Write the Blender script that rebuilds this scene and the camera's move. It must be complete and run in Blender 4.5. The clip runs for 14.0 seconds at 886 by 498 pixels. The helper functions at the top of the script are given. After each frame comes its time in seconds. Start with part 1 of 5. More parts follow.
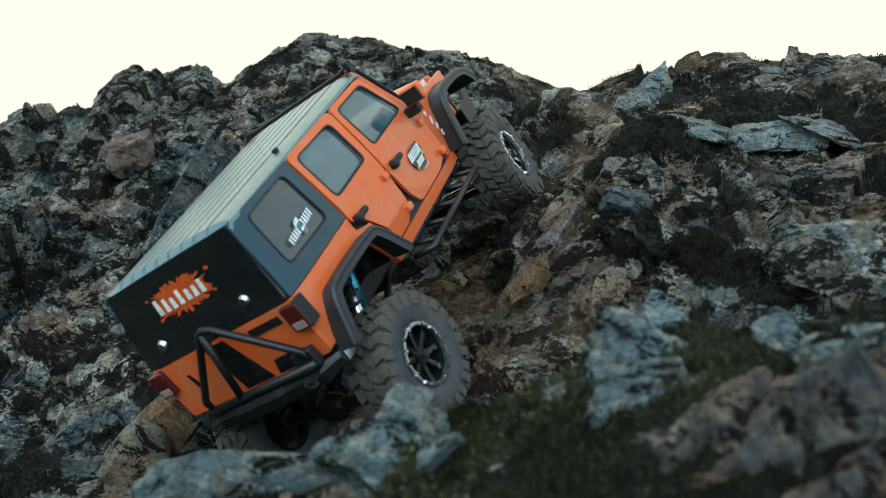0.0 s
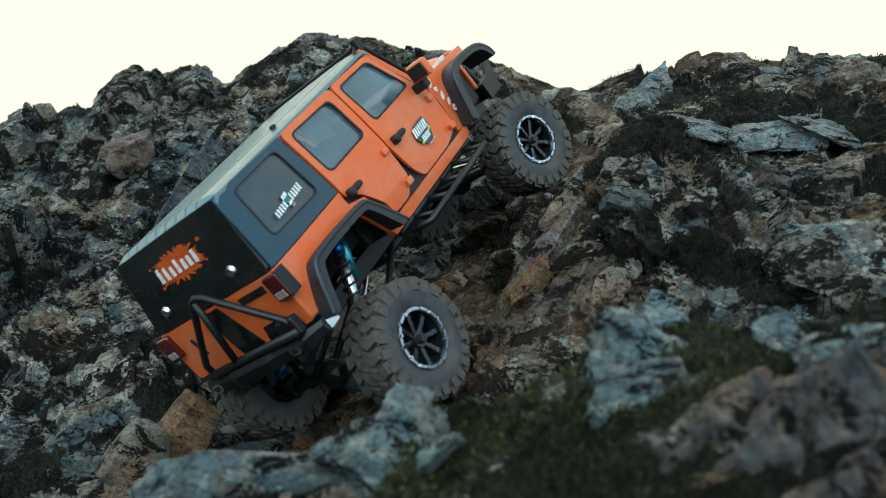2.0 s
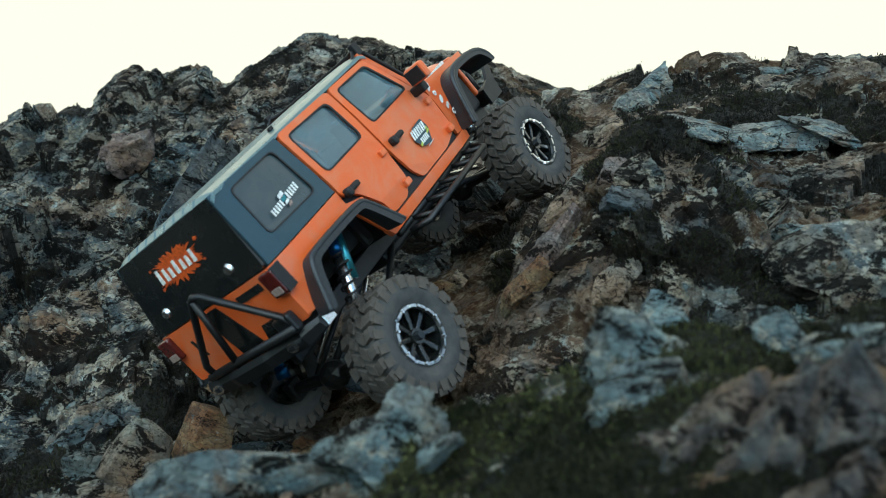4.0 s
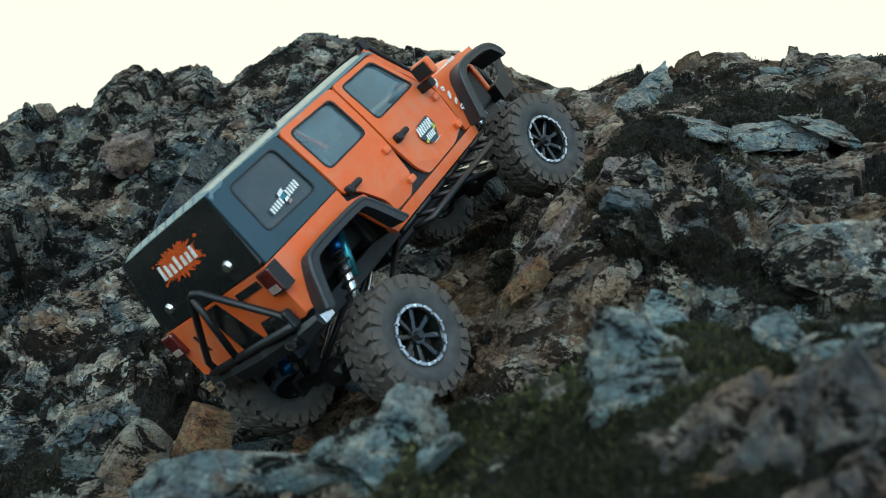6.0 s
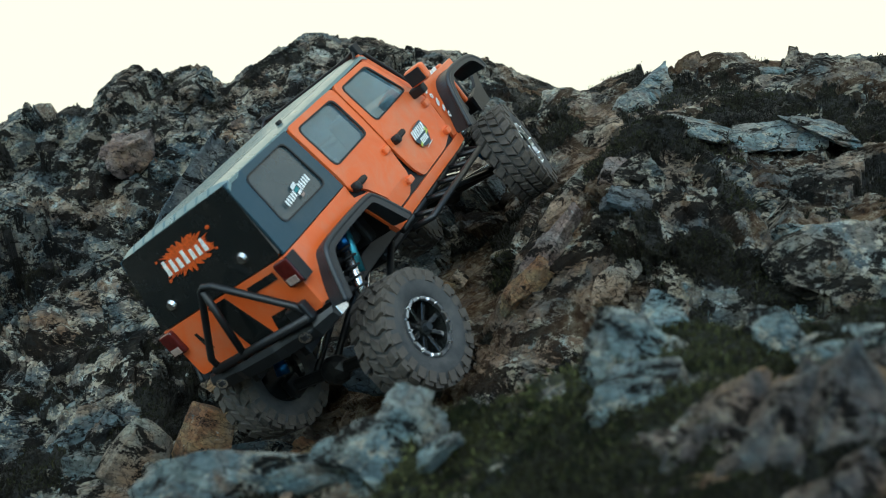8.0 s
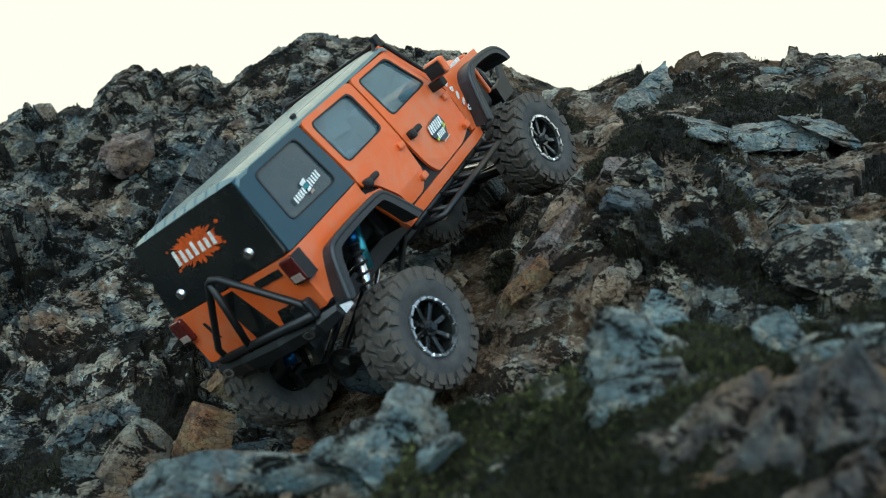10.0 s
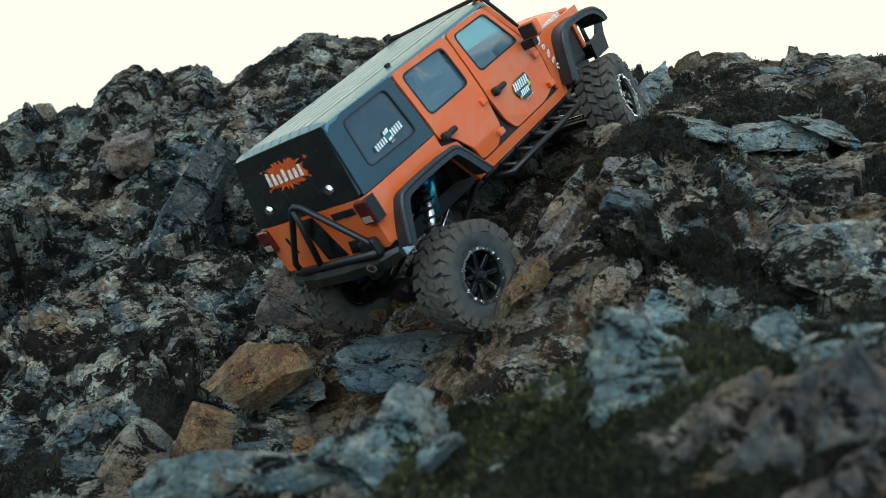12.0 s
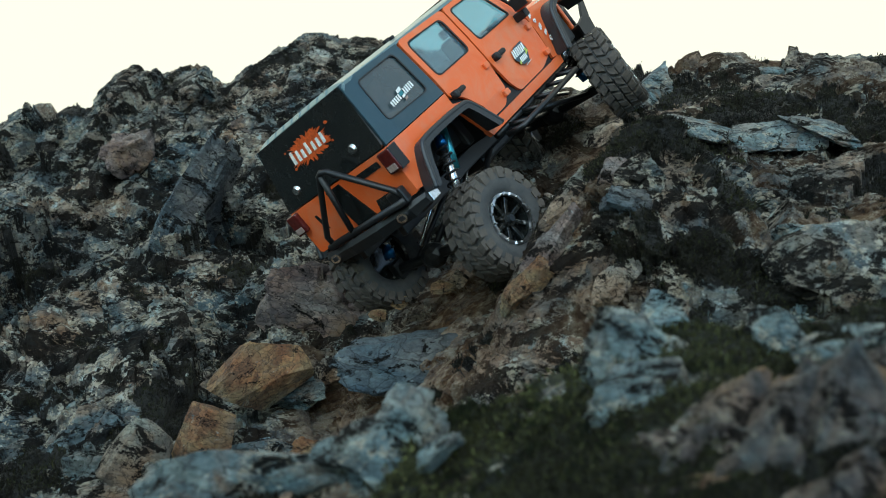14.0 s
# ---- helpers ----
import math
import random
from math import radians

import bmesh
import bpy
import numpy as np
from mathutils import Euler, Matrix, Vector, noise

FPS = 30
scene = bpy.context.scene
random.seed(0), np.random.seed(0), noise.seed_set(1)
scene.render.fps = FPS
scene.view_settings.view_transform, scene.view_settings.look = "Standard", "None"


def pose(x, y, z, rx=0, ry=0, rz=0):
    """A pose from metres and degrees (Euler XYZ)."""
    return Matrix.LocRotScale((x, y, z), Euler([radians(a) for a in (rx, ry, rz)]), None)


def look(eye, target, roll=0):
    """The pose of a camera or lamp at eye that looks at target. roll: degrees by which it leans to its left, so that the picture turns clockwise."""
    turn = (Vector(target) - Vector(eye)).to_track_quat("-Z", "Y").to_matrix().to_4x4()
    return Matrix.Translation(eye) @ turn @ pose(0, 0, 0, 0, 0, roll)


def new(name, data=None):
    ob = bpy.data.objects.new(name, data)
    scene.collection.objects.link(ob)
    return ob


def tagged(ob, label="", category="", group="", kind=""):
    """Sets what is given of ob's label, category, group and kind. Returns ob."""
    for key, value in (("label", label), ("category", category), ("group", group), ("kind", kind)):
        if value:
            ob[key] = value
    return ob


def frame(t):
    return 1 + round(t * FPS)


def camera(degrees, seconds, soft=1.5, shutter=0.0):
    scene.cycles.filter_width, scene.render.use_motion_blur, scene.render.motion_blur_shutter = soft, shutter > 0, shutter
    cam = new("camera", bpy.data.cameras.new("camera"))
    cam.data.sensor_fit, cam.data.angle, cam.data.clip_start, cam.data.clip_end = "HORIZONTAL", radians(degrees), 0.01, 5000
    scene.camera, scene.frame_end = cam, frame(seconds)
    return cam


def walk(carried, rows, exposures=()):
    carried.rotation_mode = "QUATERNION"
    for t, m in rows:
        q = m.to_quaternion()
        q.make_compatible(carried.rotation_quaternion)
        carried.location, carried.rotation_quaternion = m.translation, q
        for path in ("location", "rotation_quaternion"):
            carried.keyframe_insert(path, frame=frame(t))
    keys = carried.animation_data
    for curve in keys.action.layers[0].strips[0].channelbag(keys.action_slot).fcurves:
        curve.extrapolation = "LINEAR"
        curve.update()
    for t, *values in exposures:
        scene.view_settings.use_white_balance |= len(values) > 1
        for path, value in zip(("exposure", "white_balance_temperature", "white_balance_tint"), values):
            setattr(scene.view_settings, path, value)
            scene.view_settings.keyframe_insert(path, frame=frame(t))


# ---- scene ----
cam = camera(48.27, 14.0, soft=0.9, shutter=0.3)
cam.data.dof.use_dof = True
cam.data.dof.focus_distance = 1.08
cam.data.dof.aperture_fstop = 9.5
EYE, AIM = (0.0, 0.0, 0.4), (0.0, math.cos(radians(5)), 0.4 + math.sin(radians(5)))
walk(cam, [(0, look(EYE, AIM)), (14, look(EYE, AIM))], exposures=[(0, 0.0, 6050, -2), (14, 0.0, 6050, -2)])

# ---- world and sun ----
world = bpy.data.worlds.new("overcast_sky")
scene.world = world
world.use_nodes = True
wn, wl = world.node_tree.nodes, world.node_tree.links
sky = wn.new("ShaderNodeTexSky")
sky.sky_type = "NISHITA"
sky.sun_disc = False
sky.sun_elevation, sky.sun_rotation = radians(38), radians(200)
wcoord = wn.new("ShaderNodeTexCoord")
wdot = wn.new("ShaderNodeVectorMath")
wdot.operation = "DOT_PRODUCT"
wdot.inputs[1].default_value = (0.0, 0.92, 0.39)
wl.new(wcoord.outputs["Generated"], wdot.inputs[0])
wmap = wn.new("ShaderNodeMapRange")
wmap.interpolation_type = "SMOOTHSTEP"
wmap.inputs["From Min"].default_value, wmap.inputs["From Max"].default_value = -0.3, 0.75
wl.new(wdot.outputs["Value"], wmap.inputs["Value"])
wscale = wn.new("ShaderNodeVectorMath")
wscale.operation = "MULTIPLY"
wscale.inputs[1].default_value = (0.258, 0.295, 0.308)
wl.new(sky.outputs["Color"], wscale.inputs[0])
wmix = wn.new("ShaderNodeMix")
wmix.data_type = "RGBA"
wl.new(wmap.outputs["Result"], wmix.inputs["Factor"])
wl.new(wscale.outputs[0], wmix.inputs["A"])
wmix.inputs["B"].default_value = (1.14, 1.06, 0.855, 1)
wl.new(wmix.outputs["Result"], wn["Background"].inputs["Color"])
wn["Background"].inputs["Strength"].default_value = 1.0

sun = new("sun", bpy.data.lights.new("sun", "SUN"))
sun.data.energy, sun.data.angle, sun.data.color = 0.9, radians(25), (1.0, 0.96, 0.90)
sun.matrix_world = look((0.5, -0.9, 1.6), (0, 0.9, 0.4))


# ---- materials ----
def nodes_of(name):
    m = bpy.data.materials.new(name)
    m.use_nodes = True
    t = m.node_tree
    return m, t.nodes, t.links, t.nodes["Principled BSDF"]


def noise_node(n, l, vec, scale, detail=4.0, rough=0.55, distort=0.0):
    t = n.new("ShaderNodeTexNoise")
    t.inputs["Scale"].default_value, t.inputs["Detail"].default_value = scale, detail
    t.inputs["Roughness"].default_value, t.inputs["Distortion"].default_value = rough, distort
    if vec is not None:
        l.new(vec, t.inputs["Vector"])
    return t


def ramp(n, l, fac, stops, interp="LINEAR"):
    r = n.new("ShaderNodeValToRGB")
    r.color_ramp.interpolation = interp
    while len(r.color_ramp.elements) < len(stops):
        r.color_ramp.elements.new(0.5)
    for e, (p, c) in zip(r.color_ramp.elements, stops):
        e.position, e.color = p, (*c, 1) if len(c) == 3 else c
    l.new(fac, r.inputs["Fac"])
    return r.outputs["Color"]


def mixed(n, l, fac, a, b, mode="MIX"):
    m = n.new("ShaderNodeMix")
    m.data_type, m.blend_type = "RGBA", mode
    for key, v in (("Factor", fac), ("A", a), ("B", b)):
        if isinstance(v, (int, float)):
            m.inputs[key].default_value = v
        elif isinstance(v, tuple):
            m.inputs[key].default_value = (*v, 1)
        else:
            l.new(v, m.inputs[key])
    return m.outputs["Result"]


def math_node(n, l, op, a, b=None):
    m = n.new("ShaderNodeMath")
    m.operation = op
    for key, v in ((0, a), (1, b)):
        if v is None:
            continue
        if isinstance(v, (int, float)):
            m.inputs[key].default_value = v
        else:
            l.new(v, m.inputs[key])
    return m.outputs[0]


def bump(n, l, bsdf, height, strength, distance):
    b = n.new("ShaderNodeBump")
    b.inputs["Strength"].default_value, b.inputs["Distance"].default_value = strength, distance
    l.new(height, b.inputs["Height"])
    l.new(b.outputs["Normal"], bsdf.inputs["Normal"])
    return b


def rock_material(name, tones, dark=0.5, lichen=0.5, moss=0.0, rust=0.4, offset=0.0, zoom=1.0):
    """Foliated rock: blue-grey body, rusty and tan veins, pale lichen crust, dark moss growth."""
    m, n, l, bsdf = nodes_of(name)
    co = n.new("ShaderNodeTexCoord")
    mp = n.new("ShaderNodeMapping")
    mp.inputs["Scale"].default_value = (zoom, zoom, zoom)
    mp.inputs["Location"].default_value = (offset, offset * 0.7, offset * 1.3)
    l.new(co.outputs["Object"], mp.inputs["Vector"])
    v = mp.outputs["Vector"]
    st = n.new("ShaderNodeMapping")
    st.inputs["Rotation"].default_value = (radians(20), radians(-52), radians(15))
    st.inputs["Scale"].default_value = (1.0, 1.0, 1.7)
    l.new(v, st.inputs["Vector"])
    s = st.outputs["Vector"]
    body = ramp(n, l, noise_node(n, l, s, 9, 6, 0.6, 0.6).outputs["Fac"],
                [(0.25, tones[0]), (0.42, tones[1]), (0.55, tones[2]), (0.7, tones[3])])
    grain = ramp(n, l, noise_node(n, l, s, 120, 6, 0.7).outputs["Fac"], [(0.3, (0.30, 0.30, 0.30)), (0.7, (1.45, 1.45, 1.45))])
    col = mixed(n, l, 0.8, body, grain, "MULTIPLY")
    wob = noise_node(n, l, s, 30, 4, 0.6)
    bent = n.new("ShaderNodeMix")
    bent.data_type, bent.blend_type = "RGBA", "LINEAR_LIGHT"
    bent.inputs["Factor"].default_value = 0.025
    l.new(s, bent.inputs["A"])
    l.new(wob.outputs["Color"], bent.inputs["B"])
    shard = n.new("ShaderNodeTexVoronoi")
    shard.inputs["Scale"].default_value = 48
    l.new(bent.outputs["Result"], shard.inputs["Vector"])
    tone = ramp(n, l, math_node(n, l, "MULTIPLY", shard.outputs["Color"], 1.0), [(0.2, (0.55, 0.57, 0.60)), (0.5, (0.95, 0.95, 0.95)), (0.8, (1.35, 1.30, 1.22))])
    col = mixed(n, l, 0.75, col, tone, "MULTIPLY")
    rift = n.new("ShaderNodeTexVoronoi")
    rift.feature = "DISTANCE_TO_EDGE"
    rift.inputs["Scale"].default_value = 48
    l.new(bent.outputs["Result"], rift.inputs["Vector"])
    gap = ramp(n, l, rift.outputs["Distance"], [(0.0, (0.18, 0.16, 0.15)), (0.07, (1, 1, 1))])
    hue = ramp(n, l, noise_node(n, l, v, 3.5, 4, 0.6, 0.8).outputs["Fac"], [(0.35, (0.76, 0.99, 1.08)), (0.5, (1.0, 1.0, 0.97)), (0.64, (1.22, 0.94, 0.76))])
    col = mixed(n, l, 0.9, col, hue, "MULTIPLY")
    rf = ramp(n, l, noise_node(n, l, v, 6, 7, 0.65, 1.2).outputs["Fac"], [(0.62 - 0.2 * rust, (0, 0, 0)), (0.75 - 0.2 * rust, (1, 1, 1))])
    fine = math_node(n, l, "MULTIPLY", math_node(n, l, "SUBTRACT", noise_node(n, l, s, 170, 6, 0.75).outputs["Fac"], 0.5), 0.42)
    rc = ramp(n, l, noise_node(n, l, v, 40, 4).outputs["Fac"], [(0.35, (0.11, 0.055, 0.03)), (0.5, (0.25, 0.145, 0.07)), (0.65, (0.31, 0.23, 0.15))])
    col = mixed(n, l, math_node(n, l, "MULTIPLY", rf, 0.8), col, rc)
    lf = ramp(n, l, math_node(n, l, "ADD", noise_node(n, l, v, 26, 9, 0.72, 0.4).outputs["Fac"], fine), [(0.66 - 0.14 * lichen, (0, 0, 0)), (0.70 - 0.14 * lichen, (1, 1, 1))])
    lc = ramp(n, l, noise_node(n, l, v, 55, 4).outputs["Fac"], [(0.35, (0.12, 0.19, 0.20)), (0.47, (0.40, 0.35, 0.25)), (0.57, (0.46, 0.43, 0.34)), (0.68, (0.44, 0.53, 0.50))])
    col = mixed(n, l, math_node(n, l, "MULTIPLY", lf, 0.85), col, lc)
    df = ramp(n, l, math_node(n, l, "SUBTRACT", noise_node(n, l, s, 17, 9, 0.70, 1.0).outputs["Fac"], fine), [(0.60 - 0.16 * dark, (0, 0, 0)), (0.63 - 0.16 * dark, (1, 1, 1))])
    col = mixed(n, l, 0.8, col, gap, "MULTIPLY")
    col = mixed(n, l, math_node(n, l, "MULTIPLY", df, 0.95), col, (0.010, 0.009, 0.008))
    if moss > 0:
        so = n.new("ShaderNodeAttribute")
        so.attribute_name = "soil"
        sc = ramp(n, l, noise_node(n, l, v, 70, 7, 0.75).outputs["Fac"], [(0.33, (0.03, 0.02, 0.015)), (0.48, (0.13, 0.07, 0.035)), (0.58, (0.26, 0.19, 0.12)), (0.7, (0.36, 0.31, 0.24))])
        col = mixed(n, l, math_node(n, l, "MULTIPLY", so.outputs["Fac"], 0.9), col, sc)
        at = n.new("ShaderNodeAttribute")
        at.attribute_name = "moss"
        mf = ramp(n, l, math_node(n, l, "ADD", at.outputs["Fac"], math_node(n, l, "MULTIPLY", noise_node(n, l, v, 60, 6, 0.7).outputs["Fac"], 0.5)), [(0.66, (0, 0, 0)), (0.78, (1, 1, 1))])
        mc = ramp(n, l, noise_node(n, l, v, 30, 8, 0.8).outputs["Fac"], [(0.38, (0.009, 0.008, 0.007)), (0.56, (0.017, 0.016, 0.011)), (0.74, (0.050, 0.046, 0.020))])
        far = n.new("ShaderNodeVectorMath")
        far.operation = "DISTANCE"
        far.inputs[1].default_value = (0.08, 0.52, 0.38)
        l.new(co.outputs["Object"], far.inputs[0])
        lush = n.new("ShaderNodeMapRange")
        lush.inputs["From Min"].default_value, lush.inputs["From Max"].default_value = 0.32, 0.12
        l.new(math_node(n, l, "ADD", far.outputs["Value"], math_node(n, l, "MULTIPLY", noise_node(n, l, v, 8, 4).outputs["Fac"], 0.15)), lush.inputs["Value"])
        gc = ramp(n, l, noise_node(n, l, v, 24, 6, 0.7).outputs["Fac"], [(0.38, (0.007, 0.009, 0.006)), (0.55, (0.018, 0.024, 0.010)), (0.74, (0.075, 0.082, 0.020))])
        mc = mixed(n, l, lush.outputs["Result"], mc, gc)
        col = mixed(n, l, mf, col, mc)
    l.new(col, bsdf.inputs["Base Color"])
    rr = ramp(n, l, noise_node(n, l, v, 18, 4).outputs["Fac"], [(0.4, (0.5, 0.5, 0.5)), (0.6, (0.85, 0.85, 0.85))])
    l.new(rr, bsdf.inputs["Roughness"])
    h = math_node(n, l, "ADD", noise_node(n, l, s, 90, 10, 0.72).outputs["Fac"], math_node(n, l, "MULTIPLY", noise_node(n, l, v, 420, 4, 0.7).outputs["Fac"], 0.35))
    h = math_node(n, l, "ADD", h, math_node(n, l, "MULTIPLY", df, 0.18))
    h = math_node(n, l, "ADD", h, math_node(n, l, "MULTIPLY", gap, 0.12))
    h = math_node(n, l, "ADD", h, math_node(n, l, "MULTIPLY", tone, 0.16))
    bump(n, l, bsdf, h, 1.0, 0.008)
    l.new(math_node(n, l, "SUBTRACT", 0.42, math_node(n, l, "MULTIPLY", df, 0.36)), bsdf.inputs["Specular IOR Level"])
    return m


BLUE = [(0.035, 0.043, 0.05), (0.10, 0.14, 0.155), (0.22, 0.185, 0.145), (0.36, 0.38, 0.35)]
TAN = [(0.10, 0.055, 0.035), (0.25, 0.125, 0.06), (0.33, 0.235, 0.12), (0.22, 0.23, 0.22)]
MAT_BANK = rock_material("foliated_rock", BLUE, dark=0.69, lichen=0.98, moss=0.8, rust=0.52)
MAT_GREY = rock_material("grey_rock", [(0.06, 0.085, 0.09), (0.20, 0.27, 0.28), (0.36, 0.36, 0.33), (0.52, 0.58, 0.56)], dark=0.30, lichen=0.7, rust=0.45, offset=3.1, zoom=1.7)
MAT_TAN = rock_material("rusty_stone", TAN, dark=0.0, lichen=0.15, rust=0.35, offset=5.3, zoom=2.0)
MAT_PALE = rock_material("pale_stone", [(0.12, 0.11, 0.09), (0.22, 0.19, 0.15), (0.3, 0.26, 0.2), (0.38, 0.34, 0.28)], dark=0.3, lichen=0.4, rust=0.5, offset=8.2, zoom=1.7)

MAT_PURPLE = rock_material("purplish_rock", [(0.07, 0.06, 0.065), (0.15, 0.12, 0.12), (0.24, 0.19, 0.17), (0.34, 0.31, 0.29)], dark=0.05, lichen=0.25, rust=0.45, offset=19.4, zoom=1.4)
MAT_SLATE = rock_material("slate_rock", [(0.03, 0.042, 0.055), (0.075, 0.105, 0.125), (0.12, 0.14, 0.15), (0.2, 0.21, 0.2)], dark=0.25, lichen=0.35, rust=0.2, offset=11.7)

MAT_FORE = rock_material("rusty_grey_rock", [(0.025, 0.03, 0.035), (0.08, 0.105, 0.12), (0.14, 0.115, 0.105), (0.36, 0.44, 0.46)], dark=0.45, lichen=0.55, rust=0.42, offset=15.2, zoom=1.15)


def moss_material():
    m, n, l, bsdf = nodes_of("moss")
    geo = n.new("ShaderNodeNewGeometry")
    co = n.new("ShaderNodeTexCoord")
    t = math_node(n, l, "ADD", math_node(n, l, "MULTIPLY", geo.outputs["Random Per Island"], 0.4), math_node(n, l, "MULTIPLY", noise_node(n, l, co.outputs["Object"], 9, 4).outputs["Fac"], 0.8))
    far = n.new("ShaderNodeVectorMath")
    far.operation = "DISTANCE"
    far.inputs[1].default_value = (0.08, 0.52, 0.38)
    l.new(co.outputs["Object"], far.inputs[0])
    lush = n.new("ShaderNodeMapRange")
    lush.inputs["From Min"].default_value, lush.inputs["From Max"].default_value = 0.32, 0.12
    lush.inputs["To Max"].default_value = 0.10
    l.new(far.outputs["Value"], lush.inputs["Value"])
    t = math_node(n, l, "ADD", t, lush.outputs["Result"])
    l.new(ramp(n, l, t, [(0.35, (0.006, 0.006, 0.005)), (0.66, (0.015, 0.014, 0.009)), (0.88, (0.042, 0.046, 0.016)), (1.0, (0.10, 0.105, 0.04))]), bsdf.inputs["Base Color"])
    bsdf.inputs["Roughness"].default_value = 0.75
    bsdf.inputs["Specular IOR Level"].default_value = 0.12
    return m


MAT_MOSS = moss_material()


# ---- terrain ----
def crest(x, xs, zs):
    return np.interp(x, xs, zs)


def smax(a, b, k):
    h = np.clip(0.5 + 0.5 * (a - b) / k, 0, 1)
    return b * (1 - h) + a * h + k * h * (1 - h)


def hash3(i, j, k, seed):
    h = (i * 374761393 + j * 668265263 + k * 2147483647 + seed * 1274126177) & 0xFFFFFFFF
    h = ((h ^ (h >> 13)) * 1274126177) & 0xFFFFFFFF
    h = ((h ^ (h >> 16)) * 2246822519) & 0xFFFFFFFF
    return ((h ^ (h >> 15)) & 0xFFFFFF) / 16777216.0


def value_noise(p, seed):
    b = np.floor(p).astype(np.int64)
    f = p - b
    f = f * f * (3 - 2 * f)
    out = np.zeros(len(p))
    for dx in (0, 1):
        for dy in (0, 1):
            for dz in (0, 1):
                w = (f[:, 0] if dx else 1 - f[:, 0]) * (f[:, 1] if dy else 1 - f[:, 1]) * (f[:, 2] if dz else 1 - f[:, 2])
                out += w * hash3(b[:, 0] + dx, b[:, 1] + dy, b[:, 2] + dz, seed)
    return out - 0.5


def fractal(p, seed, octaves=4, gain=0.5):
    out, amp = np.zeros(len(p)), 1.0
    for o in range(octaves):
        out += amp * value_noise(p * 2.03**o + 17.3 * o, seed + o)
        amp *= gain
    return out


STRATA = np.array(Euler((radians(20), radians(-52), radians(15))).to_matrix())


def facets(p, size, seed, tilt, step, crack, wide=True):
    """Angular blocks: each cell of a jittered lattice, flattened along the strata, is a tilted facet with a crack round it."""
    q = (p @ STRATA) / size * np.array([0.85, 1.0, 1.35])
    base = np.floor(q if wide else q - 0.5).astype(np.int64)
    f1, f2, val = np.full(len(q), 9.0), np.full(len(q), 9.0), np.zeros(len(q))
    for dx in ((-1, 0, 1) if wide else (0, 1)):
        for dy in ((-1, 0, 1) if wide else (0, 1)):
            for dz in ((-1, 0, 1) if wide else (0, 1)):
                i, j, k = base[:, 0] + dx, base[:, 1] + dy, base[:, 2] + dz
                d = np.stack([i + hash3(i, j, k, seed), j + hash3(i, j, k, seed + 1), k + hash3(i, j, k, seed + 2)], 1) - q
                r = np.abs(d).max(1) * 0.35 + np.sqrt((d * d).sum(1)) * 0.65
                g = (hash3(i, j, k, seed + 3) - 0.5) * step
                for a in range(3):
                    g = g - (hash3(i, j, k, seed + 4 + a) - 0.5) * tilt * d[:, a]
                near = r < f1
                f2 = np.where(near, f1, np.minimum(f2, r))
                val = np.where(near, g, val)
                f1 = np.where(near, r, f1)
    return size * (val - crack * np.clip(1 - (f2 - f1) / 0.16, 0, 1) ** 1.5)


def px_line(y, points):
    """A crest line standing at the distance y: (across, up) of each corner, as slopes seen from the eye's height."""
    return [a * y for a, _ in points], [0.4 + b * y for _, b in points]


BACK = px_line(1.75, [(-1.6, -0.1), (-0.75, 0.15), (-0.505, 0.205), (-0.448, 0.222), (-0.414, 0.232), (-0.377, 0.250), (-0.356, 0.244), (-0.317, 0.271),
                      (-0.26, 0.289), (-0.222, 0.272), (-0.174, 0.301), (-0.134, 0.319), (-0.099, 0.313), (-0.025, 0.30), (0.038, 0.289),
                      (0.083, 0.268), (0.129, 0.253), (0.22, 0.22), (0.5, 0.16), (1.6, -0.1)])
HUMP = px_line(1.3, [(-0.1, -0.3), (0.06, 0.1), (0.1, 0.205), (0.129, 0.245), (0.175, 0.264), (0.215, 0.28), (0.235, 0.273), (0.278, 0.29), (0.352, 0.29),
                     (0.409, 0.289), (0.448, 0.28), (0.6, 0.26), (1.0, 0.1), (1.6, -0.2)])
FORE = px_line(0.56, [(-1.2, -0.5), (-0.45, -0.26), (-0.356, -0.20), (-0.277, -0.175), (-0.196, -0.140), (-0.14, -0.145), (-0.094, -0.115), (-0.03, -0.058), (-0.005, -0.078),
                      (0.066, -0.04), (0.152, 0.008), (0.238, 0.024), (0.318, 0.018), (0.363, 0.026), (0.448, 0.018), (0.7, 0.0), (1.3, -0.5)])


